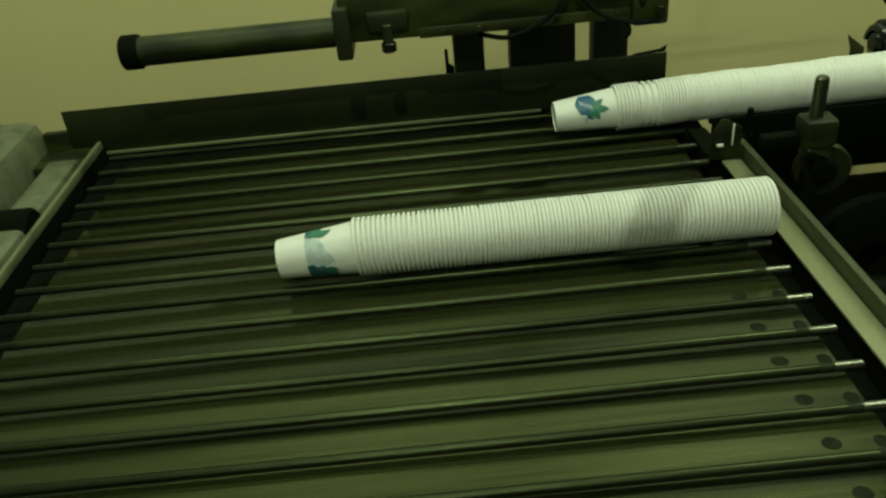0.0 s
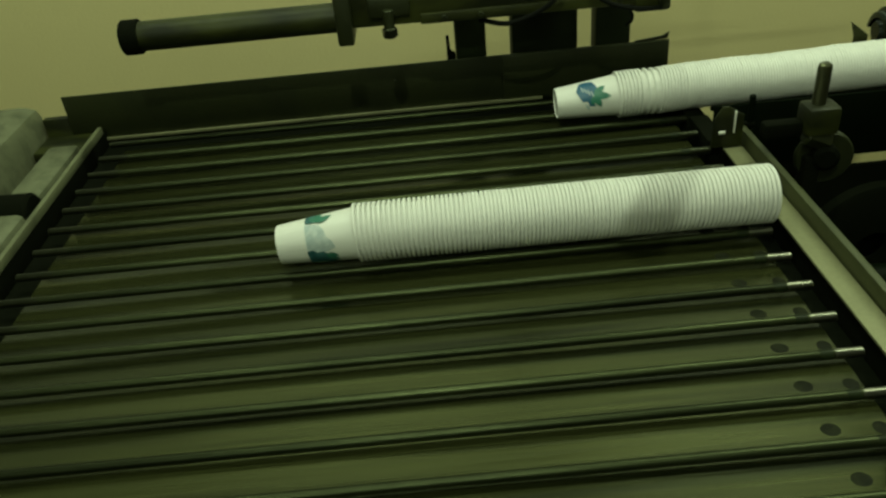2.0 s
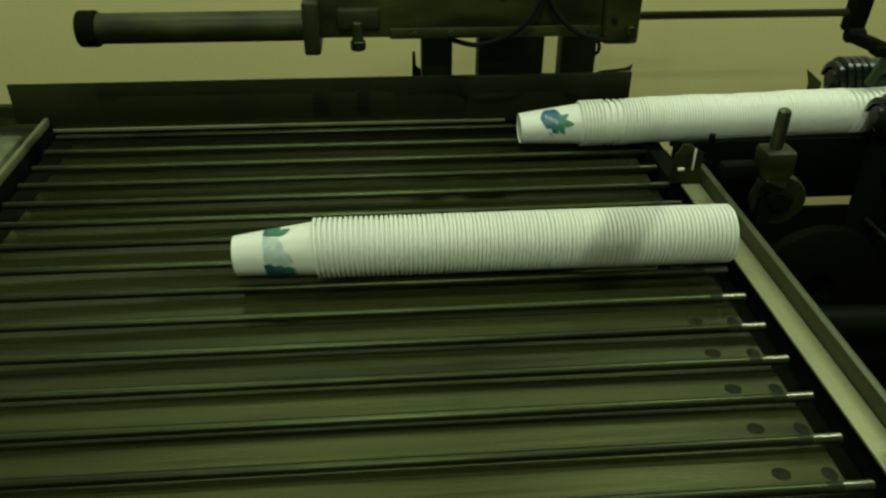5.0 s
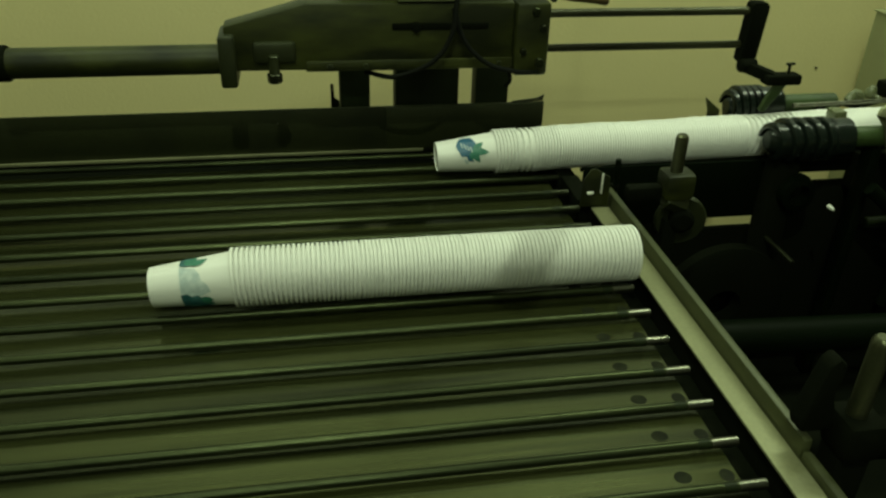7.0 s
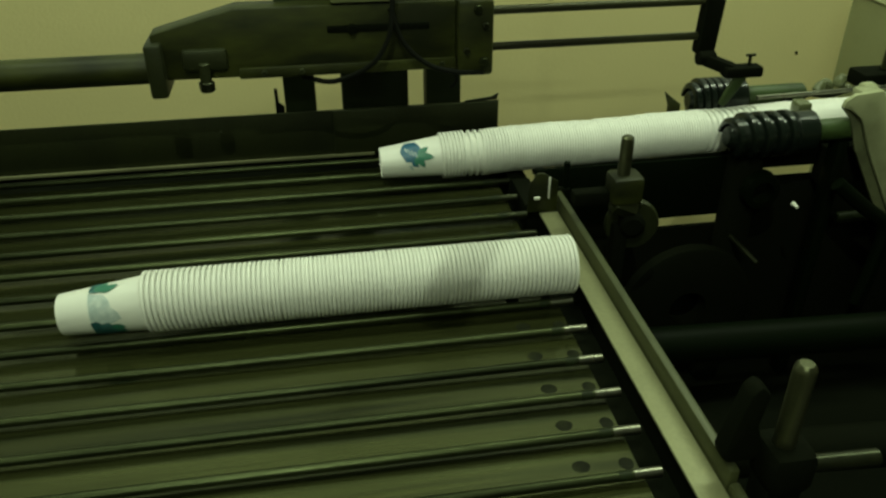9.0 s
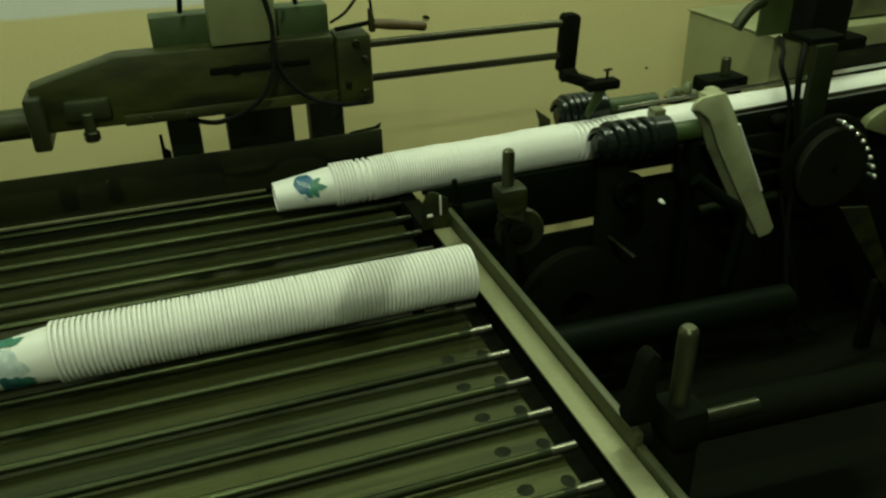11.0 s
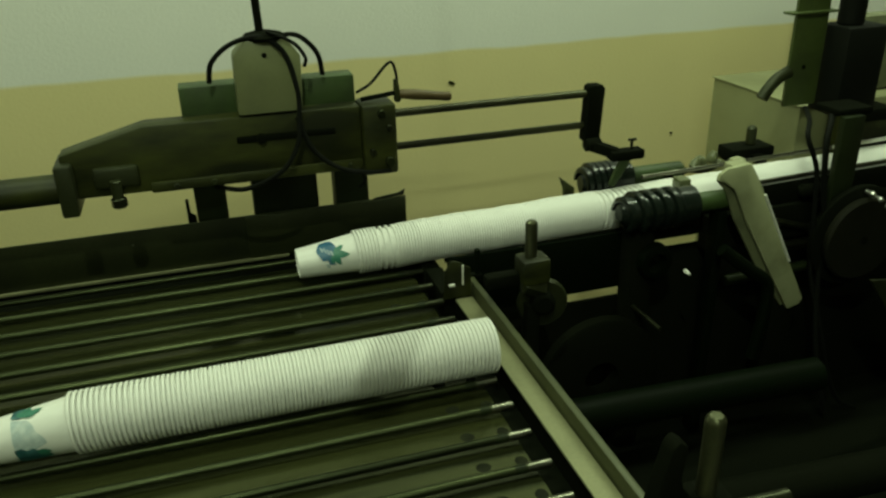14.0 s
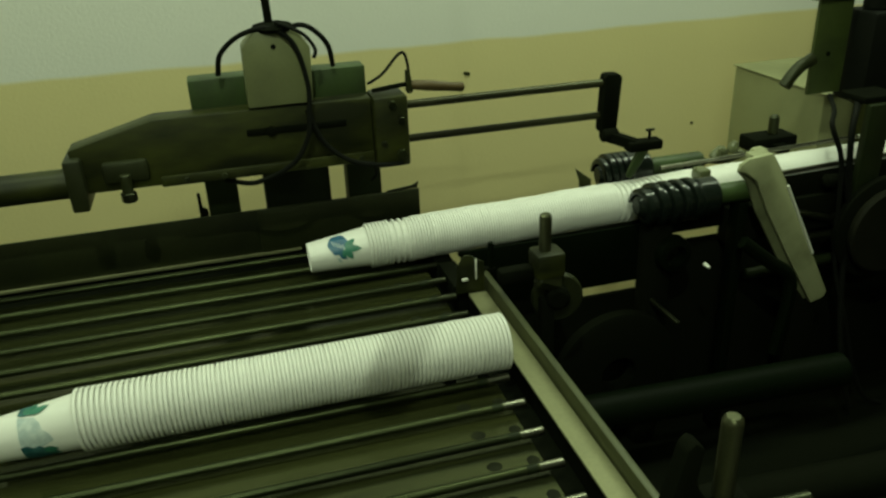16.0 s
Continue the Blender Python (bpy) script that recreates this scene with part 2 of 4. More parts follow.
def hose(points, r, segs=8, steps=8):
    """A round hose or cable through the points (Catmull-Rom)."""
    pts = [Vector(p) for p in points]
    pts = [2 * pts[0] - pts[1]] + pts + [2 * pts[-1] - pts[-2]]
    line = []
    for i in range(1, len(pts) - 2):
        p0, p1, p2, p3 = pts[i - 1:i + 3]
        for k in range(steps):
            t = k / steps
            line.append(0.5 * ((2 * p1) + (p2 - p0) * t + (2 * p0 - 5 * p1 + 4 * p2 - p3) * t * t + (3 * p1 - p0 - 3 * p2 + p3) * t ** 3))
    line.append(pts[-2])
    bm = bmesh.new()
    rings = []
    for i, p in enumerate(line):
        d = (line[min(i + 1, len(line) - 1)] - line[max(i - 1, 0)]).normalized()
        u = d.orthogonal().normalized() if i == 0 else (u - d * u.dot(d)).normalized()
        v = d.cross(u)
        rings.append([bm.verts.new(p + r * (u * math.cos(2 * math.pi * k / segs) + v * math.sin(2 * math.pi * k / segs))) for k in range(segs)])
    for p, q in zip(rings, rings[1:]):
        for k in range(segs):
            bm.faces.new((p[k], p[(k + 1) % segs], q[(k + 1) % segs], q[k]))
    bm.faces.new(rings[0])
    bm.faces.new(rings[-1])
    return bm


def slab(outline, depth, bevel=0.002, m=None):
    """A plate: the outline in x and z, depth along y from 0."""
    bm = bmesh.new()
    f = bm.faces.new([bm.verts.new((x, 0, z)) for x, z in outline])
    ext = bmesh.ops.extrude_face_region(bm, geom=[f])
    bmesh.ops.translate(bm, verts=[v for v in ext["geom"] if isinstance(v, bmesh.types.BMVert)], vec=(0, depth, 0))
    if bevel:
        bmesh.ops.bevel(bm, geom=list(bm.edges), offset=bevel, segments=2, affect="EDGES", profile=0.5)
    if m:
        bmesh.ops.transform(bm, matrix=m, verts=bm.verts)
    return bm


# ---------------------------------------------------------------- room
FLOOR_Z, CEIL_Z = -0.90, 2.40
X0, X1, Y0, Y1 = -4.5, 4.5, -7.0, 1.0
TWO_TONE = "workshop wall painted ochre below and off-white above"
tagged(part("floor", box((X0 - 0.15, Y0 - 0.15, FLOOR_Z - 0.1), (X1 + 0.15, Y1 + 0.15, FLOOR_Z), 0), M_FLOOR), "stained dark grey concrete workshop floor", "floor", kind="structure")
tagged(part("ceiling", box((X0 - 0.15, Y0 - 0.15, CEIL_Z), (X1 + 0.15, Y1 + 0.15, CEIL_Z + 0.1), 0), M_CEIL), "grey workshop ceiling", "ceiling", kind="structure")
tagged(part("wall_north", box((X0, Y1, FLOOR_Z), (X1, Y1 + 0.15, CEIL_Z), 0), M_WALL), TWO_TONE, "wall", kind="structure")
tagged(part("wall_south", box((X0, Y0 - 0.15, FLOOR_Z), (X1, Y0, CEIL_Z), 0), M_WALL), TWO_TONE, "wall", kind="structure")
tagged(part("wall_east", box((X1, Y0 - 0.15, FLOOR_Z), (X1 + 0.15, Y1 + 0.15, CEIL_Z), 0), M_WALL), TWO_TONE, "wall", kind="structure")
tagged(part("wall_west", box((X0 - 0.15, Y0 - 0.15, FLOOR_Z), (X0, Y1 + 0.15, CEIL_Z), 0), M_WALL), TWO_TONE, "wall", kind="structure")

# ---------------------------------------------------------------- rod conveyor
PITCH, ROD_R = 0.0542, 0.0048
conveyor = thing("rod_conveyor", "steel conveyor table of polished cross rods over a sheet bed", "conveyor", (-0.47, 0.0, FLOOR_Z))


def of(parent_at, bm):
    bmesh.ops.transform(bm, matrix=Matrix.Translation(-(PLAN @ Vector(parent_at))) @ PLAN, verts=bm.verts)
    return bm


CONV = (-0.47, 0.0, FLOOR_Z)
part("bed", of(CONV, box((-0.880, -0.75, -0.018), (-0.014, 0.478, -0.0130), 0.001)), M_BED, conveyor, "dull sheet steel bed under the rods")
# added near-black sheet in place of the shade behind the bed
part("end_sheet", of(CONV, box((-0.934, 0.479, -0.080), (-0.009, 0.5620, -0.032), 0.001)), M_BLACK, conveyor)
part("side_rail", of(CONV, box((0.0190, -0.66, -0.0075), (0.0462, 0.2715, -0.0040), 0.0008)), M_RAIL, conveyor, "bright steel side rail flange")
# near-black web: the shade below the flange is in its colour
part("rail_web", of(CONV, box((0.0240, -0.66, -0.08), (0.0300, 0.2865, -0.0080), 0.0008)), M_BLACK, conveyor, "rail web with the shade under the flange in its colour")
part("rail_upstand", of(CONV, box((0.0480, -0.245, -0.045), (0.0575, 0.335, 0.0155), 0.0020)), M_UPSTAND, conveyor, "worn olive rail upstand")
part("rail_upstand", of(CONV, box((0.0480, -0.66, -0.045), (0.0575, -0.2465, 0.0040), 0.0020)), M_UPSTAND, conveyor)
# added near-black fillers stand in for shade in the conveyor's gaps
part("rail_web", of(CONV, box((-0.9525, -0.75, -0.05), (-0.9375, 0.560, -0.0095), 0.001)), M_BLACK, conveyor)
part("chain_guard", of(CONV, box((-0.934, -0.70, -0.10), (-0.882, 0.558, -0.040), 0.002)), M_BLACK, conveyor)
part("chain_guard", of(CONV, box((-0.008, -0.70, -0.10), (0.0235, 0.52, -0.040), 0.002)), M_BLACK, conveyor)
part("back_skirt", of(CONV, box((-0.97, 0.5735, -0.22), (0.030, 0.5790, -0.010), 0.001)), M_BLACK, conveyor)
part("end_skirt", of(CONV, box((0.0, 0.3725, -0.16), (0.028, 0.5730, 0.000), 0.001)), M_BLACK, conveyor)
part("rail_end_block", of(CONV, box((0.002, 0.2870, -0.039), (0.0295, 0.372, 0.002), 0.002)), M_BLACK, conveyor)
part("side_rail", of(CONV, box((-0.943, -0.75, -0.009), (-0.936, 0.548, 0.004), 0.001)), M_WORN_SHADE, conveyor, "painted side rail with worn edge")
for sx in (-0.90, -0.06):
    for sy in (-0.60, 0.45):
        part("leg", of(CONV, box((sx - 0.02, sy - 0.02, FLOOR_Z), (sx + 0.02, sy + 0.02, -0.076), 0.002)), M_GREEN, conveyor)
# added chip: a white glint beside the bracket, painted as colour
part("bright_clip", of(CONV, box((0.0085, 0.2655, 0.0195), (0.0175, 0.2695, 0.0235), 0.001)), M_GLINT, conveyor, "small added chip, a glint put into the colour")
part("support_frame", of(CONV, box((-0.925, -0.70, -0.075), (-0.035, 0.478, -0.0255), 0.003)), M_BLACK, conveyor, "dark steel frame under the bed")
rod_mesh = finish(bar((-0.895, 0, -ROD_R), (0.0, 0, -ROD_R), ROD_R, 14), M_ROD, "rod")
# dark copy of the tip: the dimness of the back rows as colour
dark_tip_mesh = finish(bar((-0.0275, 0, -ROD_R), (0.0005, 0, -ROD_R), ROD_R + 0.0004, 14), M_BOLT, "tip")
tip_mesh = finish(bar((-0.0275, 0, -ROD_R), (0.0005, 0, -ROD_R), ROD_R + 0.0004, 14), M_TIP, "tip")
# west tips dark too, for the darkness the rod ends fade into
west_tip_mesh = finish(bar((-0.906, 0, -ROD_R), (-0.858, 0, -ROD_R), ROD_R + 0.0002, 14), M_BOLT, "tip")


# flat dark spots on the bed, two beside each rod
def spot_mesh(cx, cy, rx, ry):
    bm = lathe([(0, 1.0), (0.0001, 0.93), (0.0002, 0.80)], 16, Matrix.Translation((cx, cy, -0.0130)) @ Matrix.Diagonal((rx, ry, 1, 1)) @ pose(0, 0, 0, 0, -90, 0))
    return finish(bm, M_SPOT, "oil_spot")


spots = (spot_mesh(-0.0665, 0.0245, 0.0085, 0.0075), spot_mesh(-0.0245, 0.0215, 0.0070, 0.0080))
collar_mesh = finish(bar((-0.0415, 0, -ROD_R), (-0.0280, 0, -ROD_R), ROD_R + 0.0003, 14), M_DEEP, "collar")
for k in range(-11, 10):
    rod = new("rod", rod_mesh)
    rod.parent = conveyor
    rod.location = (0.47, k * PITCH, -FLOOR_Z)
    ring = new("collar", collar_mesh)
    ring.parent = rod
    for shape in spots:
        spot = new("oil_spot", shape)
        spot.parent = conveyor
        spot.location = (0.47, k * PITCH, -FLOOR_Z)
    cap = new("tip", tip_mesh if k < 3 else dark_tip_mesh)
    cap.parent = rod
    tagged(cap, "bright bare rod tip" if k < 3 else "rod tip coloured dark for the dim back rows")
    west = new("tip", west_tip_mesh)
    west.parent = rod

# ---------------------------------------------------------------- paper cups
CUP_L, CUP_R, CUP_B, RIM = 0.096, 0.03515, 0.0230, 0.0020
BEAD = 0.0022
WALL_R = CUP_R - RIM * 2.2


def cup_mesh():
    """A paper cup along x, base at 0 and rolled rim at CUP_L, with a recessed base and an open, hollow inside."""
    out = [(0.0, CUP_B - 0.0008), (0.0005, CUP_B), (CUP_L - 2 * BEAD, WALL_R)]
    rim = [(CUP_L - BEAD + BEAD * math.cos(a), CUP_R - RIM + RIM * math.sin(a)) for a in [radians(d) for d in (215, 160, 115, 75, 35, -5, -50)]]
    inside = [(CUP_L - 2 * RIM, WALL_R - 0.0006), (0.0045, CUP_B - 0.0004), (0.0035, 0.004)]
    under = [(0.0016, 0.004), (0.0016, CUP_B - 0.0012)]
    bm = lathe(out + rim + inside + under, 40, None, True)
    return finish(bm, M_CUP, "paper_cup")


def print_patch(parent, name, mat, outline, angle, lift=0.00025):
    """A printed motif: an outline of (along, around) metres wrapped on the cup's wall at the angle."""
    bm = bmesh.new()
    f = bm.faces.new([bm.verts.new((a, c, 0)) for a, c in outline])
    bmesh.ops.triangulate(bm, faces=[f])
    bmesh.ops.subdivide_edges(bm, edges=bm.edges, cuts=2, use_grid_fill=True)
    for v in bm.verts:
        a, c = v.co.x, v.co.y
        r = CUP_B + (WALL_R - CUP_B) * a / (CUP_L - 2 * RIM) + lift
        w = angle - c / r
        v.co = (a, r * math.cos(w), r * math.sin(w))
    part(name, bm, mat, parent)


def leaf_outline(a, c, turn, length, width):
    """A pointed leaf from (a, c) on the cup's wall, in the direction of turn."""
    ca, sa = math.cos(radians(turn)), math.sin(radians(turn))
    pts = [(0, 0), (0.25, 0.42), (0.5, 0.5), (0.75, 0.34), (1, 0), (0.75, -0.30), (0.5, -0.46), (0.25, -0.38)]
    return [(a + length * u * ca - width * v * sa, c + length * u * sa + width * v * ca) for u, v in pts]


def motif(cup, angle):
    """The printed emblem: a round dark blue field with pale strokes and three green leaves."""
    field = []
    for i in range(18):
        w = 2 * math.pi * i / 18
        r = 0.0158 + (0.0010 if i % 3 == 0 else -0.0004)
        field.append((0.0455 + 0.95 * r * math.cos(w), 0.0045 + 1.12 * r * math.sin(w)))
    print_patch(cup, "emblem", M_BLUE, field, angle, 0.0006)
    print_patch(cup, "emblem", M_BLUE, [(0.044, -0.011), (0.052, -0.013), (0.056, -0.022), (0.047, -0.020)], angle, 0.0006)
    for turn, length, width in ((34, 0.022, 0.0105), (-12, 0.026, 0.0120), (-62, 0.022, 0.0105), (-100, 0.015, 0.0085)):
        print_patch(cup, "leaf", M_LEAF, leaf_outline(0.0540, -0.0050, turn, length, width), angle, 0.0010)
    for k in range(4):
        a, c = 0.0365 + 0.0047 * k, 0.0105 - 0.0030 * k
        print_patch(cup, "stroke", M_PALE, [(a, c), (a + 0.0013, c + 0.0006), (a + 0.0038, c - 0.0085), (a + 0.0025, c - 0.0091)], angle, 0.0012)
    print_patch(cup, "pale_motif", M_PALE, [(0.0400, -0.0166), (0.0452, -0.0184), (0.0478, -0.0258), (0.0435, -0.0248)], angle, 0.0008)


def glass_print(cup, angle):
    """Pale tumbler picture with teal leaves above and a teal field below."""
    print_patch(cup, "pale_motif", M_PALE, [(0.036, 0.019), (0.044, 0.017), (0.053, 0.015), (0.058, 0.008), (0.060, 0.000), (0.066, -0.006), (0.069, -0.014), (0.058, -0.018), (0.046, -0.018), (0.036, -0.017), (0.036, 0.000)], angle, 0.0007)
    print_patch(cup, "emblem", M_TEAL, [(0.036, 0.021), (0.043, 0.019), (0.049, 0.020), (0.050, 0.034), (0.043, 0.037), (0.037, 0.034)], angle, 0.0010)
    for turn, length, width in ((66, 0.018, 0.0100), (22, 0.022, 0.0105), (110, 0.013, 0.0080)):
        print_patch(cup, "leaf", M_LEAF, leaf_outline(0.0475, 0.0195, turn, length, width), angle, 0.0012)
    print_patch(cup, "emblem", M_TEAL, [(0.035, -0.015), (0.042, -0.014), (0.047, -0.018), (0.054, -0.017), (0.060, -0.023), (0.066, -0.027), (0.071, -0.034), (0.064, -0.038), (0.050, -0.040), (0.036, -0.037)], angle, 0.0010)
    for turn, length in ((-20, 0.016), (-48, 0.018)):
        print_patch(cup, "leaf", M_LEAF, leaf_outline(0.0560, -0.0215, turn, length, 0.0075), angle, 0.0012)


CUP = cup_mesh()
random.seed(4)


def cup_at(x, y, z, roll, label, group):
    """A cup whose rim stands at x, lying along x."""
    ob = new("paper_cup", CUP)
    ob.matrix_basis = pose(x - CUP_L, y, z) @ pose(0, 0, 0, roll, random.uniform(-0.08, 0.08), random.uniform(-0.12, 0.12))
    return tagged(ob, label, "paper cup", group)


STACK_Y, STACK_Z = 1.5 * PITCH, 0.0305
STACK_X0, STACK_X1 = -0.4765, 0.0015
stack_x = [STACK_X0]
while stack_x[-1] < STACK_X1 - 0.002:
    n = len(stack_x)
    step = 0.0057 if n < 14 else 0.0053 if n < 24 else 0.0046 if n < 66 else 0.0051
    stack_x.append(stack_x[-1] + step + (0.0012 if n in (27, 53) else 0.0))
for i, x in enumerate(stack_x):
    x += random.uniform(-0.00015, 0.00015)
    cup = cup_at(x, STACK_Y + random.uniform(-0.00015, 0.00015), STACK_Z + random.uniform(-0.00015, 0.00015), 0,
                 "white paper cup nested in a stack lying on the rods" if i else "white paper cup with blue and green print ending the lying stack", "cups lying on the rods")
    if i < 13:
        cup.matrix_basis = pose(x, STACK_Y, STACK_Z) @ pose(0, 0, 0, 0, -4.0 * (1 - i / 13), 0) @ pose(-CUP_L, 0, 0)
    if i == 0:
        glass_print(cup, radians(147))

FAR_Y, FAR_Z, FAR_RISE = 0.411, 0.0315, 0.022


def far_axis(x):
    """The row's axis, which rises to the east and sags a little where the cups sit loose."""
    sway = 0.0006 * math.sin(31.0 * x) + 0.0003 * math.sin(83.0 * x + 1.0)
    return FAR_Y + 0.5 * sway, FAR_Z + FAR_RISE * (x + 0.1) + sway


far_x = [-0.1 + 0.0052 * i for i in range(7)]
for gap in (0.0092, 0.0092, 0.0092):
    far_x.append(far_x[-1] + gap)
for i in range(8):
    far_x.append(far_x[-1] + 0.0046)
while far_x[-1] < 0.295:
    far_x.append(far_x[-1] + 0.0039)
for gap in (0.0095,) * 9:
    far_x.append(far_x[-1] + gap)
while far_x[-1] < 1.25:
    far_x.append(far_x[-1] + 0.0039)
far_x = [0.008 + 1.042 * x for x in far_x]
rest = bmesh.new()
for x in [x for x in far_x if x > 0.86]:
    y, z = far_axis(x)
    have = len(rest.verts)
    rest.from_mesh(CUP)
    rest.verts.ensure_lookup_table()
    bmesh.ops.translate(rest, verts=rest.verts[have:], vec=(x - CUP_L - 0.86, y - FAR_Y, z))
far_rest = part("cup_row", rest, M_CUP)
far_rest.location = (0.86, FAR_Y, 0.0)
tagged(far_rest, "long row of nested white paper cups running off behind the column", "paper cups", kind="stuff")
for i, x in enumerate([x for x in far_x if x <= 0.86]):
    y, z = far_axis(x)
    cup = cup_at(x, y + random.uniform(-0.0004, 0.0004), z + random.uniform(-0.0004, 0.0004), 0,
                 "white paper cup in the nested row leaving the counting screws" if i else "white paper cup with blue emblem and green leaves leading the row", "cups in the feed row")
    if i < 9:
        cup.matrix_basis = pose(x, y, z) @ pose(0, 0, 0, 0, -3.5 * (1 - i / 9), 0) @ pose(-CUP_L, 0, 0)
    if i == 0:
        motif(cup, radians(138))

# ---------------------------------------------------------------- back guard and left corner
guard = thing("back_guard", "dark sheet steel guard plate along the back of the conveyor", "guard plate", (-0.48, 0.5626, -0.09))
G = (-0.48, 0.5626, -0.09)
part("plate", of(G, box((-0.993, 0.5626, -0.0262), (0.0235, 0.5656, 0.0560), 0.0008)), M_PLATE, guard)
# lip in paler steel than the plate
part("lip", of(G, box((-0.960, 0.5570, -0.0262), (-0.19, 0.5624, -0.0212), 0.0008)), M_RAIL, guard, "pale bottom lip")
part("overlap_plate", of(G, box((-0.255, 0.5595, -0.0215), (0.0225, 0.5622, 0.0550), 0.0008)), M_PLATE, guard)
part("bent_tab", of(G, slab([(-0.034, 0.0555), (0.020, 0.0575), (0.023, 0.0685), (0.011, 0.0625), (-0.034, 0.058)], 0.003, 0.0004, Matrix.Translation((0, 0.5628, 0)))), M_PLATE, guard)
for x in (-0.94, -0.42, -0.02):
    part("foot", of(G, box((x - 0.012, 0.566, -0.090), (x + 0.012, 0.572, 0.02), 0.001)), M_BLACK, guard)
part("rivet", of(G, lathe([(0, 0.0016), (0.001, 0.0012), (0.0014, 0.0005)], 10, Matrix.Translation((-0.437, 0.5626, 0.031)) @ pose(0, 0, 0, 0, 0, -90))), M_TIP, guard)

M_PANEL = node_mat("chipped_paint", (0.14, 0.15, 0.085), 0.65, 0.0, 0.2, 30, 90, 0.4, (0.055, 0.062, 0.03), 0.85)
corner = thing("corner_frame", "pale painted steel corner frame at the conveyor end", "frame", (-1.0, 0.45, FLOOR_Z))
C = (-1.0, 0.45, FLOOR_Z)
part("cross_tube", of(C, box((-1.005, 0.16, -0.03), (-0.953, 0.49, 0.004), 0.010)), M_PANEL, corner)
part("gusset", of(C, box((-1.036, 0.4915, -0.026), (-0.953, 0.5605, -0.010), 0.002)), M_OLIVE, corner, "dull corner plate")
part("web", of(C, box((-1.036, 0.561, -0.10), (-0.9935, 0.575, 0.020), 0.002)), M_OLIVE, corner)
part("post", of(C, box((-1.01, 0.42, FLOOR_Z), (-0.96, 0.47, -0.031), 0.004)), M_GREY, corner)
part("side_panel", of(C, box((-1.30, 0.05, -0.40), (-1.040, 0.60, 0.042), 0.030)), M_PANEL, corner, "rounded pale grey side panel")
part("bearing", of(C, bar((-1.010, 0.285, -0.010), (-0.951, 0.285, -0.010), 0.030, 24, 0.004)), M_BLACK, corner, "dark round bearing cap")

# ---------------------------------------------------------------- pusher unit
M_BAR = node_mat("rusty_bar_steel", (0.060, 0.062, 0.030), 0.38, 0.6, 0.3, 30, 200, 0.05, (0.018, 0.017, 0.008), 0.9, (0.15, 1, 1), cover=(0.38, 0.62))
# the unit overhangs the feed row: drawn to a larger plan, then set to its true size and place
PUSH = Matrix.Translation((-0.0301, -0.0677, 0.0687)) @ Matrix.Scale(0.885, 4)
PU = (-0.2, 0.48, 0.15)


def pu(bm):
    bmesh.ops.transform(bm, matrix=Matrix.Translation(-Vector(PU)) @ PUSH, verts=bm.verts)
    return bm



pusher = thing("pusher_unit", "old olive-painted pneumatic pusher unit with guide bars behind the conveyor", "pusher", PU)
YF = 0.585
part("housing", pu(slab([(-0.528, 0.100), (-0.530, 0.174), (-0.397, 0.210), (-0.045, 0.208), (-0.045, 0.096), (-0.20, 0.098)], 0.045, 0.004, Matrix.Translation((0, YF, 0)))), M_OLIVE, pusher, "grimy olive sheet housing with sloped end")
part("slot", pu(box((-0.255, YF - 0.0035, 0.165), (-0.09, YF + 0.002, 0.176), 0.002)), M_BLACK, pusher, "long dark slot")
part("slot_bolt", pu(bar((-0.215, YF - 0.010, 0.1705), (-0.215, YF, 0.1705), 0.008, 12)), M_BLACK, pusher)
part("lower_rail", pu(box((-0.40, YF - 0.007, 0.098), (-0.046, YF + 0.001, 0.116), 0.003)), M_OLIVE, pusher)
for bx in (-0.36, -0.30, -0.07):
    part("rail_bolt", pu(bar((bx, YF - 0.012, 0.107), (bx, YF - 0.006, 0.107), 0.005, 6)), M_PLATE, pusher)
part("end_plate", pu(box((-0.044, YF - 0.012, 0.084), (0.016, YF + 0.055, 0.209), 0.006)), M_OLIVE, pusher, "worn rounded end plate")
part("end_bolt", pu(bar((0.000, YF - 0.020, 0.108), (0.000, YF - 0.010, 0.108), 0.009, 6)), M_ROD, pusher)
part("end_bolt", pu(bar((-0.012, YF - 0.020, 0.196), (-0.012, YF - 0.010, 0.196), 0.007, 6)), M_ROD, pusher)
part("end_bolt", pu(bar((-0.030, YF - 0.020, 0.128), (-0.030, YF - 0.010, 0.128), 0.006, 6)), M_BOLT, pusher)
part("end_bolt", pu(bar((0.002, YF - 0.020, 0.168), (0.002, YF - 0.010, 0.168), 0.006, 6)), M_BOLT, pusher)
# clamp, valve block and fittings in darker coats than the housing
part("clamp", pu(box((-0.539, YF - 0.02, 0.077), (-0.512, YF + 0.06, 0.163), 0.005)), M_PLATE, pusher, "dark clamp block")
part("cylinder", pu(bar((-0.878, YF + 0.02, 0.116), (-0.539, YF + 0.02, 0.116), 0.0245, 28, 0.001)), M_OLIVE, pusher, "long round air cylinder tube")
part("end_cap", pu(lathe([(0, 0.026), (0.003, 0.029), (0.028, 0.029), (0.031, 0.027)], 28, Matrix.Translation((-0.899, YF + 0.02, 0.116)))), M_BLACK, pusher)
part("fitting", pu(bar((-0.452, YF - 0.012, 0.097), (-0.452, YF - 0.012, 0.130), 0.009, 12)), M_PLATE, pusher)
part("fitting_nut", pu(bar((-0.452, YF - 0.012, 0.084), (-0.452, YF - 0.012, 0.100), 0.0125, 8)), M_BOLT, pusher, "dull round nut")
part("valve_block", pu(box((-0.485, YF - 0.010, 0.115), (-0.415, YF + 0.005, 0.150), 0.006)), M_PLATE, pusher, "dark valve block")
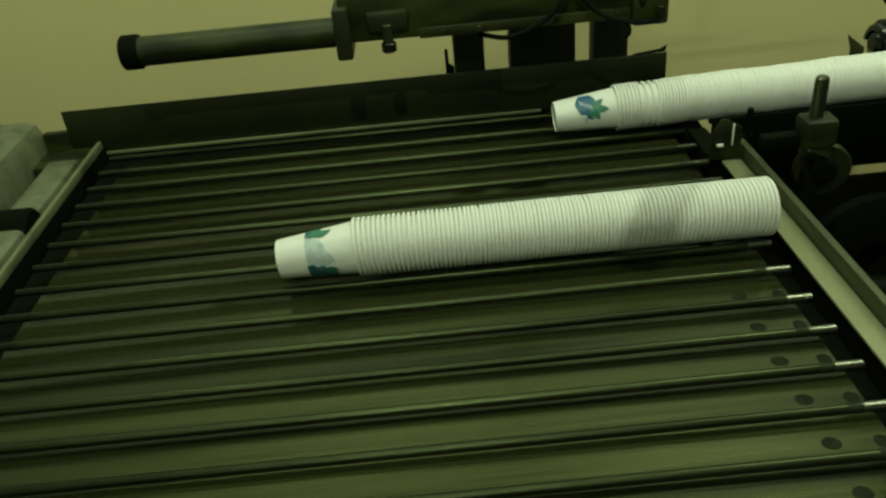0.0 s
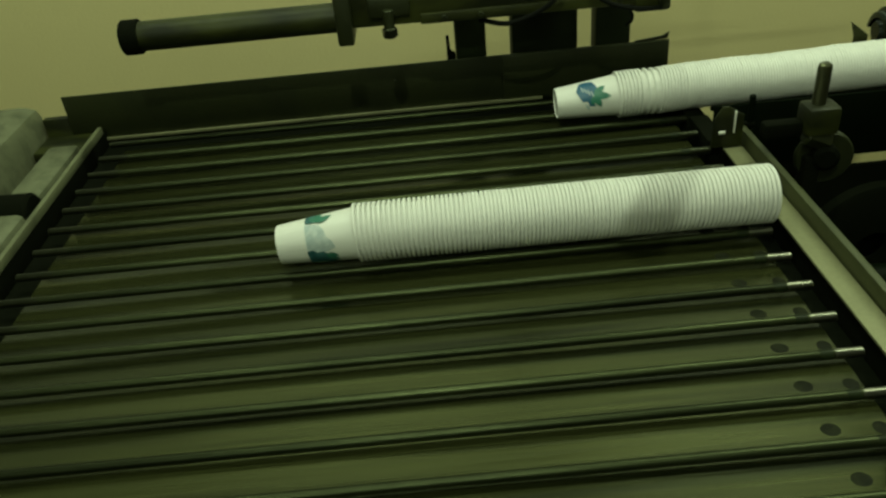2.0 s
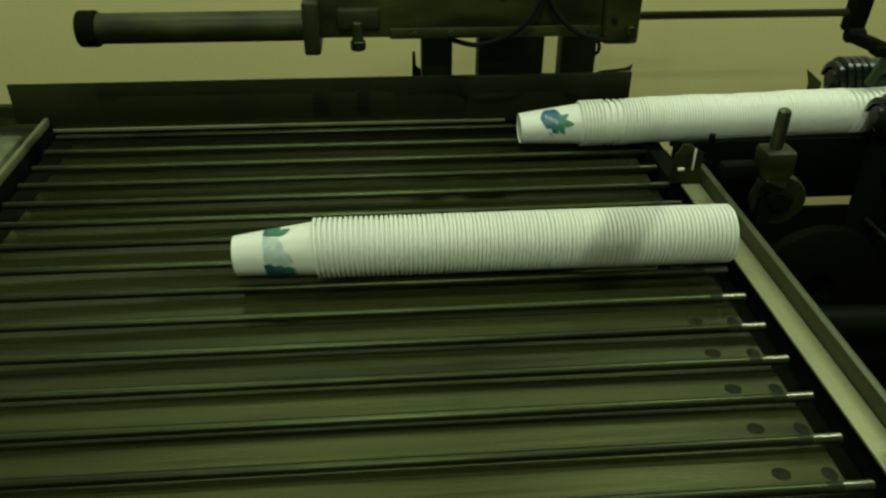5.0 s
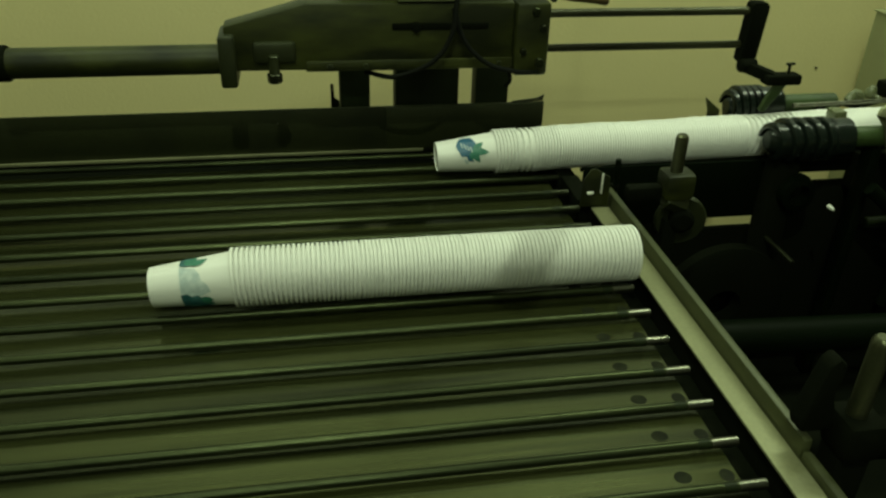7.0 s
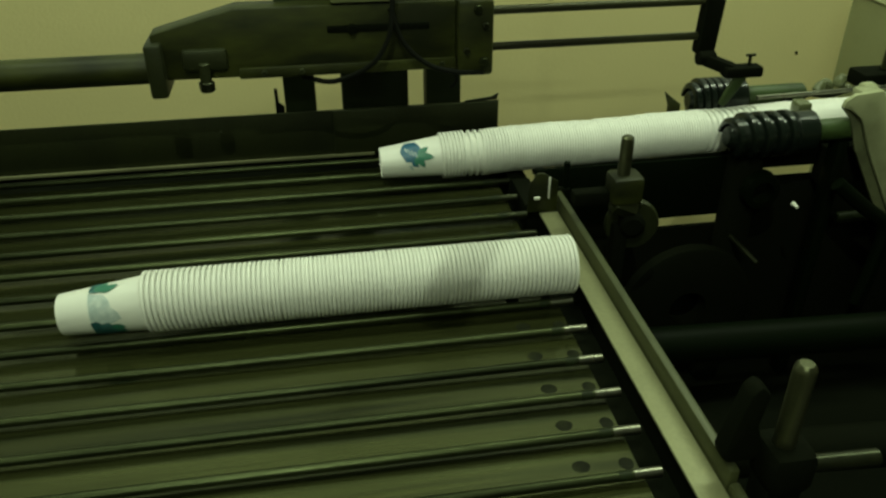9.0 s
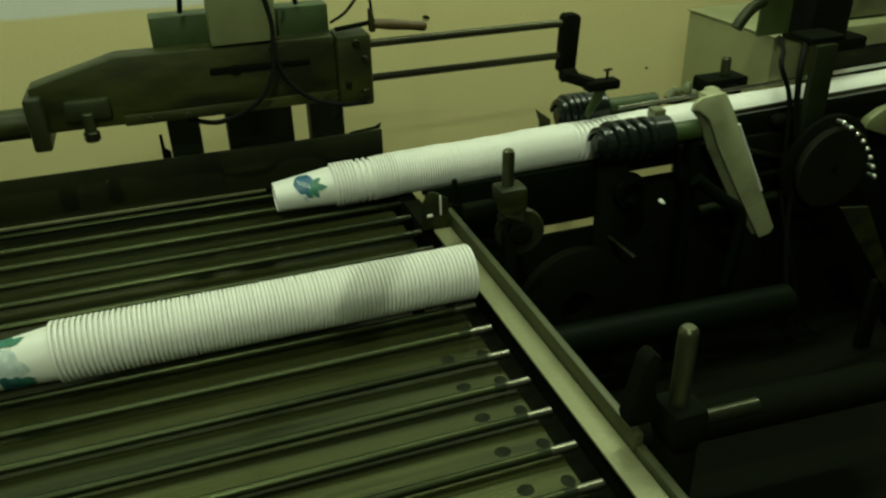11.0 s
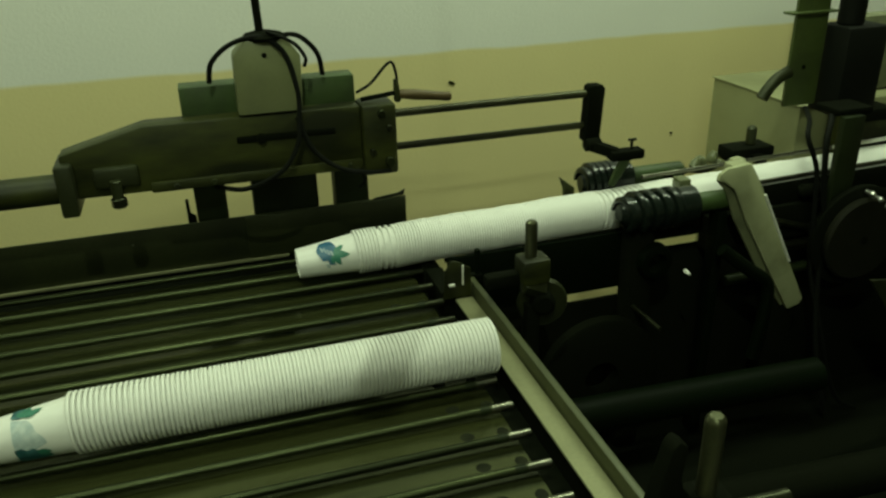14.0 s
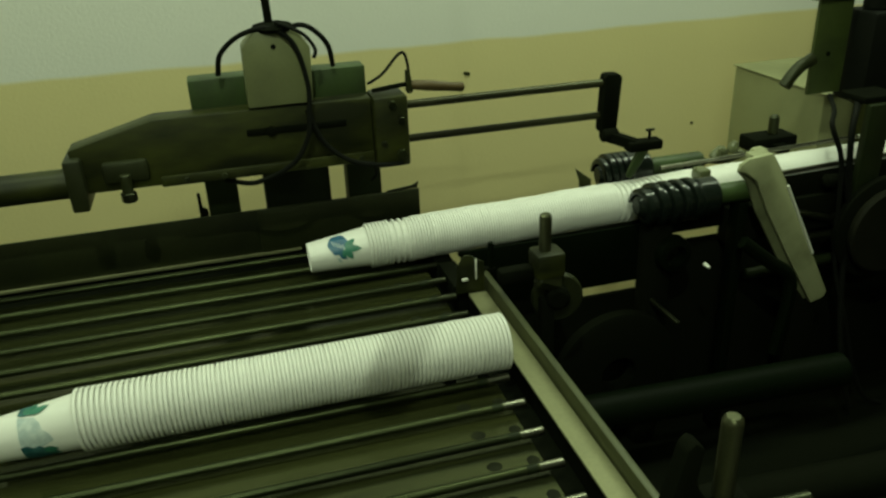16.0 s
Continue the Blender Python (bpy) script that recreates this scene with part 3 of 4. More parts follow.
part("guide_bar", pu(bar((0.016, YF + 0.006, 0.1875), (0.390, YF + 0.006, 0.1875), 0.0072, 18)), M_BAR, pusher, "steel guide bar")
part("guide_bar", pu(bar((0.016, YF + 0.006, 0.1275), (0.388, YF + 0.006, 0.1275), 0.0068, 18)), M_BAR, pusher, "steel guide bar")
part("crosshead", pu(slab([(0.380, 0.100), (0.385, 0.200), (0.390, 0.205), (0.413, 0.204), (0.419, 0.197), (0.413, 0.104), (0.405, 0.094), (0.386, 0.094)], 0.026, 0.003, Matrix.Translation((0, YF - 0.008, 0)))), M_BLACK, pusher, "dark forged crosshead bar")
arm = bmesh.new()
add_bar(arm, (0.308, 0.444, 0.150), (0.336, 0.444, 0.150), 0.0115, 16)
add_box(arm, (-0.006, -0.010, -0.009), (0.050, 0.010, 0.009), 0.003, along((0.318, 0.446, 0.149), (0.354, 0.424, 0.137)))
add_box(arm, (0.342, 0.407, 0.1255), (0.403, 0.433, 0.1425), 0.004)
part("push_arm", of(PU, arm), M_BLACK, pusher, "dark bent push arm")
part("arm_screw", of(PU, bar((0.383, 0.420, 0.142), (0.383, 0.420, 0.159), 0.0026, 8)), M_BOLT, pusher)
part("screw_head", of(PU, bar((0.376, 0.420, 0.158), (0.391, 0.420, 0.158), 0.0024, 8)), M_BOLT, pusher)
part("finger", of(PU, slab([(0.341, 0.084), (0.350, 0.080), (0.366, 0.104), (0.380, 0.128), (0.362, 0.132), (0.350, 0.108)], 0.008, 0.002, Matrix.Translation((0, 0.410, 0)))), M_GREEN, pusher, "green painted pusher finger")
part("motor_box", pu(box((-0.336, 0.622, 0.180), (-0.237, 0.665, 0.257), 0.003)), M_GREEN, pusher, "green painted terminal box")
part("motor_box", pu(box((-0.150, 0.622, 0.180), (-0.045, 0.665, 0.255), 0.003)), M_GREEN, pusher, "green painted terminal box")
part("cover", pu(slab([(-0.247, 0.212), (-0.245, 0.308), (-0.224, 0.332), (-0.158, 0.330), (-0.138, 0.302), (-0.142, 0.212)], 0.045, 0.004, Matrix.Translation((0, 0.578, 0)))), M_GREY, pusher, "pale grey cover plate with clipped corners")
part("cover_screw", pu(bar((-0.196, 0.575, 0.307), (-0.196, 0.579, 0.307), 0.004, 10)), M_BLACK, pusher)
part("cable_gland", pu(lathe([(0, 0.030), (0.006, 0.034), (0.010, 0.030), (0.014, 0.014)], 20, Matrix.Translation((-0.192, 0.60, 0.328)) @ pose(0, 0, 0, 0, -90, 0))), M_BLACK, pusher)
part("riser", pu(bar((-0.197, 0.60, 0.335), (-0.206, 0.60, 0.60), 0.0065, 12)), M_BLACK, pusher, "black riser pipe")
for x0, x1 in ((-0.3305, -0.280), (-0.237, -0.128), (-0.098, -0.040)):
    part("post", of(PU, box((x0, 0.572, -0.10), (x1, 0.612, 0.150), 0.003)), M_DEEP, pusher)
    part("post_arm", of(PU, box((x0 + 0.002, 0.470, 0.150), (x1 - 0.002, 0.608, 0.168), 0.003)), M_DEEP, pusher)
part("small_tab", of(PU, slab([(-0.346, 0.052), (-0.346, 0.094), (-0.341, 0.094), (-0.340, 0.070), (-0.332, 0.064), (-0.332, 0.052)], 0.004, 0.0008, Matrix.Translation((0, 0.572, 0)))), M_BLACK, pusher)
part("hose", pu(hose([(-0.286, 0.60, 0.266), (-0.278, 0.59, 0.300), (-0.245, 0.585, 0.327), (-0.200, 0.575, 0.336), (-0.165, 0.570, 0.310), (-0.150, 0.565, 0.250), (-0.152, 0.560, 0.205), (-0.160, 0.555, 0.160), (-0.190, 0.555, 0.118), (-0.25, 0.575, 0.088), (-0.30, 0.600, 0.090)], 0.0042)), M_RUBBER, pusher, "black rubber air hose")
part("hose", pu(hose([(-0.100, 0.61, 0.262), (-0.108, 0.60, 0.300), (-0.135, 0.59, 0.330), (-0.160, 0.59, 0.334), (-0.172, 0.59, 0.318)], 0.0042)), M_RUBBER, pusher, "black rubber air hose")
part("hose", pu(hose([(-0.190, 0.572, 0.345), (-0.150, 0.570, 0.325), (-0.132, 0.570, 0.300), (-0.135, 0.570, 0.285)], 0.003)), M_RUBBER, pusher)
part("hose", pu(hose([(-0.155, 0.566, 0.205), (-0.135, 0.560, 0.150), (-0.095, 0.560, 0.112), (-0.045, 0.566, 0.095), (0.000, 0.572, 0.090)], 0.0042)), M_RUBBER, pusher, "black rubber air hose")
part("hose", pu(hose([(-0.060, 0.61, 0.095), (-0.045, 0.60, 0.082), (-0.042, 0.60, 0.066), (-0.052, 0.60, 0.056)], 0.003)), M_RUBBER, pusher)
part("wire", pu(hose([(-0.045, 0.61, 0.225), (-0.020, 0.605, 0.240), (0.005, 0.60, 0.268), (0.018, 0.60, 0.274), (0.024, 0.60, 0.258), (0.026, 0.60, 0.240)], 0.0026)), M_RUBBER, pusher)
part("lever", pu(bar((-0.040, 0.60, 0.215), (0.030, 0.60, 0.222), 0.004, 10)), M_BLACK, pusher)
part("plug", pu(lathe([(0, 0.004), (0.004, 0.007), (0.020, 0.006), (0.040, 0.004)], 12, along((0.026, 0.60, 0.205), (0.022, 0.60, 0.262)))), M_OLIVE, pusher)
part("handle", pu(lathe([(0, 0.005), (0.004, 0.008), (0.03, 0.0095), (0.07, 0.008), (0.092, 0.0085), (0.096, 0.006)], 16, along((0.028, 0.60, 0.219), (0.124, 0.60, 0.205)))), M_WOOD, pusher, "turned brown wooden handle")

# ---------------------------------------------------------------- counting screws
EAST = Matrix.Translation((0.008, 0, 0.001)) @ Matrix.Diagonal((1.042, 1, 1.04, 1))
PLAN = EAST


def counting_screw(y, z, x0, x1, shaft_to, label):
    at = (x0, y, z)
    screw = thing("counting_screw", label, "screw", at, "counting screws")
    part("core", of(at, lathe([(0, 0.012), (0.003, 0.016), (0.02, 0.026), (x1 - x0 - 0.004, 0.027), (x1 - x0, 0.020)], 28, Matrix.Translation(at))), M_SCREW, screw)
    bm = bmesh.new()
    turns, per = 5.0, 24
    rings = []
    count = int(turns * per)
    for i in range(count + 1):
        a = 2 * math.pi * i / per
        x = x0 + 0.004 + (x1 - x0 - 0.035) * i / count
        lift = 0.034 - 0.008 * max(0.0, 1 - i / per)
        ring = []
        for dx, dr in ((-0.0062, -0.009), (-0.0054, -0.0025), (-0.0036, 0.0), (0.0036, 0.0), (0.0054, -0.0025), (0.0062, -0.009)):
            r = lift + dr
            ring.append(bm.verts.new((x + dx, y + r * math.cos(a), z + r * math.sin(a))))
        rings.append(ring)
    for p, q in zip(rings, rings[1:]):
        for k in range(5):
            bm.faces.new((p[k], p[k + 1], q[k + 1], q[k]))
    bm.faces.new(rings[0])
    bm.faces.new(rings[-1])
    part("thread", of(at, bm), M_SCREW, screw, "glossy black helical thread")
    part("collar", of(at, bar((x1 - 0.035, y, z), (x1, y, z), 0.031, 28)), M_SCREW, screw)
    part("shaft", of(at, bar((x1, y, z), (shaft_to, y, z), 0.0165, 20)), M_GREEN, screw, "green painted drive shaft")
    return screw


counting_screw(0.345, 0.056, 0.303, 0.437, 0.53, "glossy black counting screw on a green shaft before the cup row")
counting_screw(0.485, 0.062, 0.303, 0.395, 0.50, "glossy black counting screw on a green shaft behind the cup row")

# ---------------------------------------------------------------- belt, pulley, disc
belt_at = (0.55, 0.33, -0.02)
drive = thing("cover_arm", "pale worn cover arm leaning over the screw shaft", "lever arm", belt_at)
part("arm", of(belt_at, slab([(0.458, 0.100), (0.461, 0.111), (0.474, 0.119), (0.516, 0.123), (0.524, 0.112), (0.542, 0.084), (0.5535, 0.060), (0.6070, -0.038), (0.664, -0.143), (0.658, -0.155), (0.634, -0.160), (0.572, -0.060), (0.519, 0.028), (0.493, 0.080), (0.472, 0.096)], 0.008, 0.0025, Matrix.Translation((0, 0.315, 0)))), M_BELT, drive, "pale flat arm with rounded ends")
# the shade on the arm's left side is put into this flange's colour
part("side_flange", of(belt_at, slab([(0.462, 0.098), (0.500, 0.098), (0.540, 0.020), (0.644, -0.152), (0.626, -0.156), (0.558, -0.064), (0.504, 0.025), (0.481, 0.078)], 0.006, 0.002, Matrix.Translation((0, 0.3238, 0)))), M_WORN_SHADE, drive, "side flange in a darker coat for the arm's shaded side")
# near-white bar painted as the highlight along the arm's right edge
part("edge_strip", of(belt_at, bar((0.5500, 0.3150, 0.066), (0.6200, 0.3150, -0.064), 0.0026, 10)), M_GLINT, drive, "arm edge highlight painted near-white")
head = box((0.488, 0.3225, 0.106), (0.524, 0.352, 0.120), 0.006)
add_box(head, (0.510, 0.348, 0.092), (0.536, 0.374, 0.119), 0.009)
part("head", of(belt_at, head), M_BELT, drive, "bent-back arm head")
part("link", of(belt_at, box((0.600, 0.326, -0.30), (0.660, 0.350, -0.140), 0.006)), M_BLACK, drive)
part("tension_arm", of(belt_at, hose([(0.470, 0.30, -0.012), (0.52, 0.29, -0.052), (0.555, 0.285, -0.080), (0.556, 0.28, -0.13), (0.545, 0.28, -0.22)], 0.011, 10)), M_SHADED_GREEN, drive, "green painted bent tension arm")
# the nut's glint is in its near-white colour
part("bearing_nut", of(belt_at, lathe([(0, 0.002), (0.001, 0.0034), (0.006, 0.0034), (0.015, 0.002)], 6, Matrix.Translation((0.394, 0.284, -0.030)) @ pose(0, 0, 0, 0, 0, -90))), M_GLINT, drive, "chrome nut with its glint in the colour")

disc_at = (0.757, 0.30, -0.04)
disc = thing("indexing_disc", "dark indexing disc with an arc of bright steel pins", "disc", disc_at)
part("wheel", of(disc_at, lathe([(0, 0.070), (0.002, 0.074), (0.012, 0.076), (0.016, 0.072)], 40, Matrix.Translation((disc_at[0], disc_at[1] + 0.016, disc_at[2])) @ pose(0, 0, 0, 0, 0, -90))), M_DISC, disc)
part("hub", of(disc_at, lathe([(0, 0.009), (0.0025, 0.0135), (0.016, 0.0135)], 20, Matrix.Translation((disc_at[0], disc_at[1] + 0.0165, disc_at[2])) @ pose(0, 0, 0, 0, 0, -90))), M_PLATE, disc, "worn steel hub ring")
part("hub_bore", of(disc_at, bar((disc_at[0], disc_at[1] - 0.0025, disc_at[2]), (disc_at[0], disc_at[1] + 0.004, disc_at[2]), 0.0065, 14)), M_BLACK, disc)
for k in range(8):
    a = radians(60.5 - 5.71 * k)
    px, pz = 0.6475 + 0.2199 * math.cos(a), -0.1477 + 0.2199 * math.sin(a)
    part("pin", of(disc_at, lathe([(0, 0.0008), (0.0006, 0.0025), (0.0018, 0.0040), (0.0036, 0.0049), (0.0052, 0.0050), (0.007, 0.0042), (0.020, 0.0034)], 14, Matrix.Translation((px, disc_at[1] - 0.004, pz)) @ pose(0, 0, 0, 0, 0, 90))), M_POLISH, disc, "polished steel pin")
part("rear_wheel", of(disc_at, lathe([(0, 0.088), (0.003, 0.0915), (0.014, 0.0915), (0.016, 0.088)], 40, Matrix.Translation((disc_at[0], disc_at[1] + 0.034, disc_at[2])) @ pose(0, 0, 0, 0, 0, -90))), M_BLACK, disc)
part("shaft", of(disc_at, bar((disc_at[0], disc_at[1] + 0.03, disc_at[2]), (disc_at[0], disc_at[1] + 0.16, disc_at[2]), 0.014, 16)), M_BLACK, disc)

# ---------------------------------------------------------------- cup guide with chrome rods
guide_at = (0.8, 0.41, -0.02)
guide = thing("cup_guide", "cup guide of thin chrome rods on dark brackets", "guide rail", guide_at)
# rear rod cut at 0.788, its east length in the brighter steel
for dy, dz, x0, x1 in ((-0.034, 0.017, 0.56, 1.3), (0.037, 0.030, 0.40, 0.788), (0.037, 0.030, 0.7885, 1.3), (-0.024, -0.032, 0.03, 1.3), (0.024, -0.032, 0.03, 1.3)):
    ya, za = far_axis(x0)
    yb, zb = far_axis(x1)
    part("guide_rod", of(guide_at, bar((x0, ya + dy, za + dz), (x1, yb + dy, zb + dz), 0.0038, 12)), M_POLISH if x0 > 0.7 else M_TIP if x0 > 0.1 else M_BLACK, guide, "thin chrome guide rod" if x0 > 0.1 else "dark support rod")
part("back_strip", of(guide_at, box((0.03, 0.372, -0.087), (0.345, 0.376, 0.012), 0.001)), M_SHADED_GREEN, guide, "black steel support strip")
# near-black strip that covers the cups below the front rod
part("front_strip", of(guide_at, slab([(0.566, 0.021), (0.566, 0.0575), (1.30, 0.0735), (1.30, 0.021)], 0.0035, 0.001, Matrix.Translation((0, 0.3690, 0)))), M_BLACK, guide, "dark strip covering the row's lower side")
part("clamp_block", of(guide_at, box((0.595, 0.47, 0.064), (0.682, 0.52, 0.090), 0.004)), M_BLACK, guide)
part("clamp_bolt", of(guide_at, bar((0.646, 0.495, 0.088), (0.646, 0.495, 0.124), 0.009, 14, 0.004)), M_PLATE, guide)
part("clamp_arm", of(guide_at, box((0.630, 0.452, 0.066), (0.655, 0.50, 0.080), 0.003)), M_BLACK, guide)
for x, z, r, tip, turn in ((0.512, 0.068, 0.009, -60, 10), (0.528, 0.073, 0.012, -20, 70), (0.547, 0.076, 0.010, -75, -30), (0.563, 0.070, 0.008, 10, 40)):
    part("plastic_nut", of(guide_at, lathe([(0, r * 0.7), (0.003, r), (0.012, r * 0.95), (0.016, r * 0.7), (0.020, r * 0.5)], 12, Matrix.Translation((x, 0.468, z)) @ pose(0, 0, 0, 0, tip, turn))), M_CLEAR, guide, "cloudy clear plastic nut")
part("valve_knob", of(guide_at, lathe([(0, 0.006), (0.003, 0.0095), (0.011, 0.0095), (0.014, 0.006)], 12, Matrix.Translation((0.476, 0.462, 0.058)) @ pose(0, 0, 0, 0, -90, 0))), M_GREEN, guide, "dark green valve knob")
part("valve_stem", of(guide_at, bar((0.455, 0.462, 0.060), (0.500, 0.466, 0.067), 0.005, 10)), M_BLACK, guide)
part("air_pipe", of(guide_at, hose([(0.500, 0.466, 0.066), (0.540, 0.470, 0.060), (0.600, 0.478, 0.070)], 0.0035)), M_BOLT, guide, "thin steel air pipe")
part("end_tab", of(guide_at, slab([(0.2649, 0.0306), (0.2649, 0.0606), (0.2572, 0.0837), (0.286, 0.0615), (0.286, 0.0315)], 0.003, 0.0008, Matrix.Translation((0, 0.470, 0)))), M_OLIVE, guide, "small bent olive end tab")
part("clip", of(guide_at, box((0.428, 0.374, 0.066), (0.450, 0.40, 0.087), 0.004)), M_CLEAR, guide, "cloudy plastic clip on the row")

# ---------------------------------------------------------------- clamp screws on the rail


def clamp_screw(x, y, z, label):
    at = (x, y, z)
    t = thing("clamp_screw", label, "clamp screw", at, "clamp screws at the rail")
    part("bolt", of(at, lathe([(0, 0.0085), (0.075, 0.0085), (0.079, 0.0078), (0.0815, 0.005)], 18, Matrix.Translation((x, y, z + 0.0005)) @ pose(0, 0, 0, 0, -90, 0))), M_PIN, t, "plain steel bolt with rounded end")
    part("block", of(at, box((x - 0.018, y - 0.020, z - 0.008), (x + 0.024, y + 0.020, z + 0.030), 0.007)), M_OLIVE, t, "dark iron clamp block")
    part("lug", of(at, box((x - 0.066, y - 0.008, z - 0.010), (x - 0.016, y + 0.012, z + 0.010), 0.005)), M_BLACK, t)
    part("hand_wheel", of(at, lathe([(0, 0.022), (0.002, 0.034), (0.005, 0.036), (0.012, 0.036), (0.015, 0.034), (0.015, 0.024)], 26, Matrix.Translation((x + 0.022, y + 0.012, z - 0.046)) @ pose(0, 0, 0, 0, 0, -100))), M_PLATE, t, "worn steel hand wheel")
    part("wheel_hub", of(at, lathe([(0, 0.012), (0.004, 0.017), (0.03, 0.017), (0.034, 0.012)], 14, Matrix.Translation((x + 0.020, y + 0.014, z - 0.040)) @ pose(0, 0, 0, 0, 0, -100))), M_BLACK, t)
    part("nut", of(at, lathe([(0, 0.010), (0.003, 0.013), (0.03, 0.013), (0.034, 0.010)], 6, Matrix.Translation((x - 0.012, y - 0.005, z - 0.008)) @ pose(0, 0, 0, 0, 25, 0))), M_PLATE, t)
    part("stem", of(at, box((x - 0.008, y - 0.012, z - 0.24), (x + 0.012, y + 0.012, z - 0.04), 0.003)), M_BLACK, t)
    return t


clamp_screw(0.1025, 0.218, 0.041, "steel clamp screw with hand wheel beside the rail end")
PLAN = Matrix.Translation((0.007, 0, -0.005))
near = thing("clamp_screw", "steel clamp screw with side pin beside the rail", "clamp screw", (0.08, -0.25, 0.02), "clamp screws at the rail")
NC = (0.08, -0.25, 0.02)
part("bolt", of(NC, lathe([(0, 0.0095), (0.080, 0.0095), (0.084, 0.0085), (0.0865, 0.006)], 18, Matrix.Translation((0.080, -0.25, 0.052)) @ pose(0, 0, 0, 0, -90, 0))), M_PIN, near, "plain steel bolt with rounded end")
part("block", of(NC, box((0.063, -0.272, 0.010), (0.104, -0.228, 0.054), 0.009)), M_BLACK, near)
part("fork", of(NC, slab([(0.030, 0.040), (0.044, 0.105), (0.052, 0.113), (0.062, 0.104), (0.058, 0.070), (0.066, 0.045), (0.066, 0.030), (0.034, 0.030)], 0.02, 0.004, Matrix.Translation((0, -0.245, 0)))), M_BLACK, near)
part("pin", of(NC, bar((0.105, -0.255, 0.030), (0.165, -0.262, 0.035), 0.008, 14)), M_BOLT, near, "round steel cross pin")
part("stem", of(NC, box((0.065, -0.265, -0.22), (0.100, -0.235, 0.016), 0.004)), M_BLACK, near)

# rail end bracket
PLAN = Matrix.Translation((0.004, -0.009, 0.006))
rb_at = (0.01, 0.30, 0.03)
bracket = thing("rail_end_bracket", "bent steel end bracket on the conveyor rail", "bracket", rb_at)
part("plate", of(rb_at, slab([(-0.002, -0.010), (0.000, 0.034), (0.010, 0.050), (0.018, 0.050), (0.0405, 0.036), (0.0405, -0.010)], 0.003, 0.0006, Matrix.Translation((0, 0.283, 0)))), M_OLIVE, bracket, "dark bent end plate")
# near-white fin: its bright reflection is put into the colour
part("edge_fin", of(rb_at, box((0.0258, 0.2785, 0.012), (0.0282, 0.2825, 0.044), 0.0008)), M_GLINT, bracket, "bracket edge with its glint in the colour")
part("pin", of(rb_at, bar((0.062, 0.31, -0.05), (0.060, 0.31, 0.052), 0.0045, 10)), M_SHADED_GREEN, bracket, "thin green upright pin")
part("pin_arm", of(rb_at, box((0.0390, 0.305, 0.006), (0.066, 0.315, 0.012), 0.001)), M_BLACK, bracket)

# ---------------------------------------------------------------- machine frame
PLAN = EAST
mf_at = (0.6, 0.1, FLOOR_Z)
frame_t = thing("machine_frame", "green machine frame coloured dark for its unlit interior, with round cross shafts", "machine frame", mf_at)
# added near-black panels stand in for the machine's unlit interior
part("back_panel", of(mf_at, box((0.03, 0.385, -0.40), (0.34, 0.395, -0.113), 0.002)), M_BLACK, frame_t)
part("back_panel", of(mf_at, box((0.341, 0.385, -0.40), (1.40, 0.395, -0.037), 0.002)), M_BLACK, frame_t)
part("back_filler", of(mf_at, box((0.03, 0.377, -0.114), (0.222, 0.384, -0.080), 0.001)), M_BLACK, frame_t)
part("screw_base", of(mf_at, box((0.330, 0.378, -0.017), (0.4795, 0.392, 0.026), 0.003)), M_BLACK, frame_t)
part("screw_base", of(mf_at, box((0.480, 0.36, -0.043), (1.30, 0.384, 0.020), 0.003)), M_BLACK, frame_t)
# added pan, near-black for the shade below the machine
part("base_pan", of(mf_at, box((0.05, -0.60, -0.42), (1.50, 0.50, -0.40), 0.004)), M_BLACK, frame_t, "near-black pan added for the unlit space under the machine")
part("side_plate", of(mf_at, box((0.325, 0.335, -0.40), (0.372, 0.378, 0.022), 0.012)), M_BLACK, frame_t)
part("side_plate", of(mf_at, box((0.478, 0.33, -0.40), (0.496, 0.359, 0.04), 0.004)), M_SHADED_GREEN, frame_t)
for x in (0.07, 1.45):
    for y in (-0.55, 0.42):
        part("leg", of(mf_at, box((x - 0.03, y - 0.03, FLOOR_Z), (x + 0.03, y + 0.03, -0.42), 0.004)), M_BLACK, frame_t)
# shafts and beams in the green that carries the interior's shade
part("cross_shaft", of(mf_at, bar((0.05, 0.205, -0.20), (0.60, 0.180, -0.205), 0.028, 24)), M_SHADED_GREEN, frame_t, "green painted round cross shaft")
part("cross_shaft", of(mf_at, bar((0.05, 0.02, -0.24), (0.62, -0.02, -0.24), 0.030, 24)), M_BLACK, frame_t)
part("stay_rod", of(mf_at, bar((0.334, 0.377, -0.105), (0.346, 0.262, -0.116), 0.004, 10)), M_BOLT, frame_t, "thin steel stay rod")
part("cross_shaft", of(mf_at, bar((0.52, 0.35, -0.10), (0.70, 0.346, -0.095), 0.009, 16)), M_DEEP, frame_t)
part("linkage", of(mf_at, bar((0.585, 0.352, 0.005), (0.690, 0.352, -0.028), 0.006, 12)), M_BOLT, frame_t)
part("linkage", of(mf_at, bar((0.610, 0.350, -0.050), (0.700, 0.350, -0.052), 0.008, 12)), M_BOLT, frame_t)
part("link_boss", of(mf_at, bar((0.690, 0.335, -0.028), (0.690, 0.358, -0.028), 0.013, 16)), M_BLACK, frame_t)
bearing_at = (0.366, 0.318, -0.028)
part("bearing_housing", of(mf_at, lathe([(0, 0.017), (0.002, 0.027), (0.012, 0.030), (0.022, 0.030), (0.022, 0.015)], 26, Matrix.Translation(bearing_at) @ pose(0, 0, 0, 0, 0, 90), True)), M_SHADED_GREEN, frame_t, "dark green round bearing housing")
wheel_at = (0.270, 0.300, -0.215)
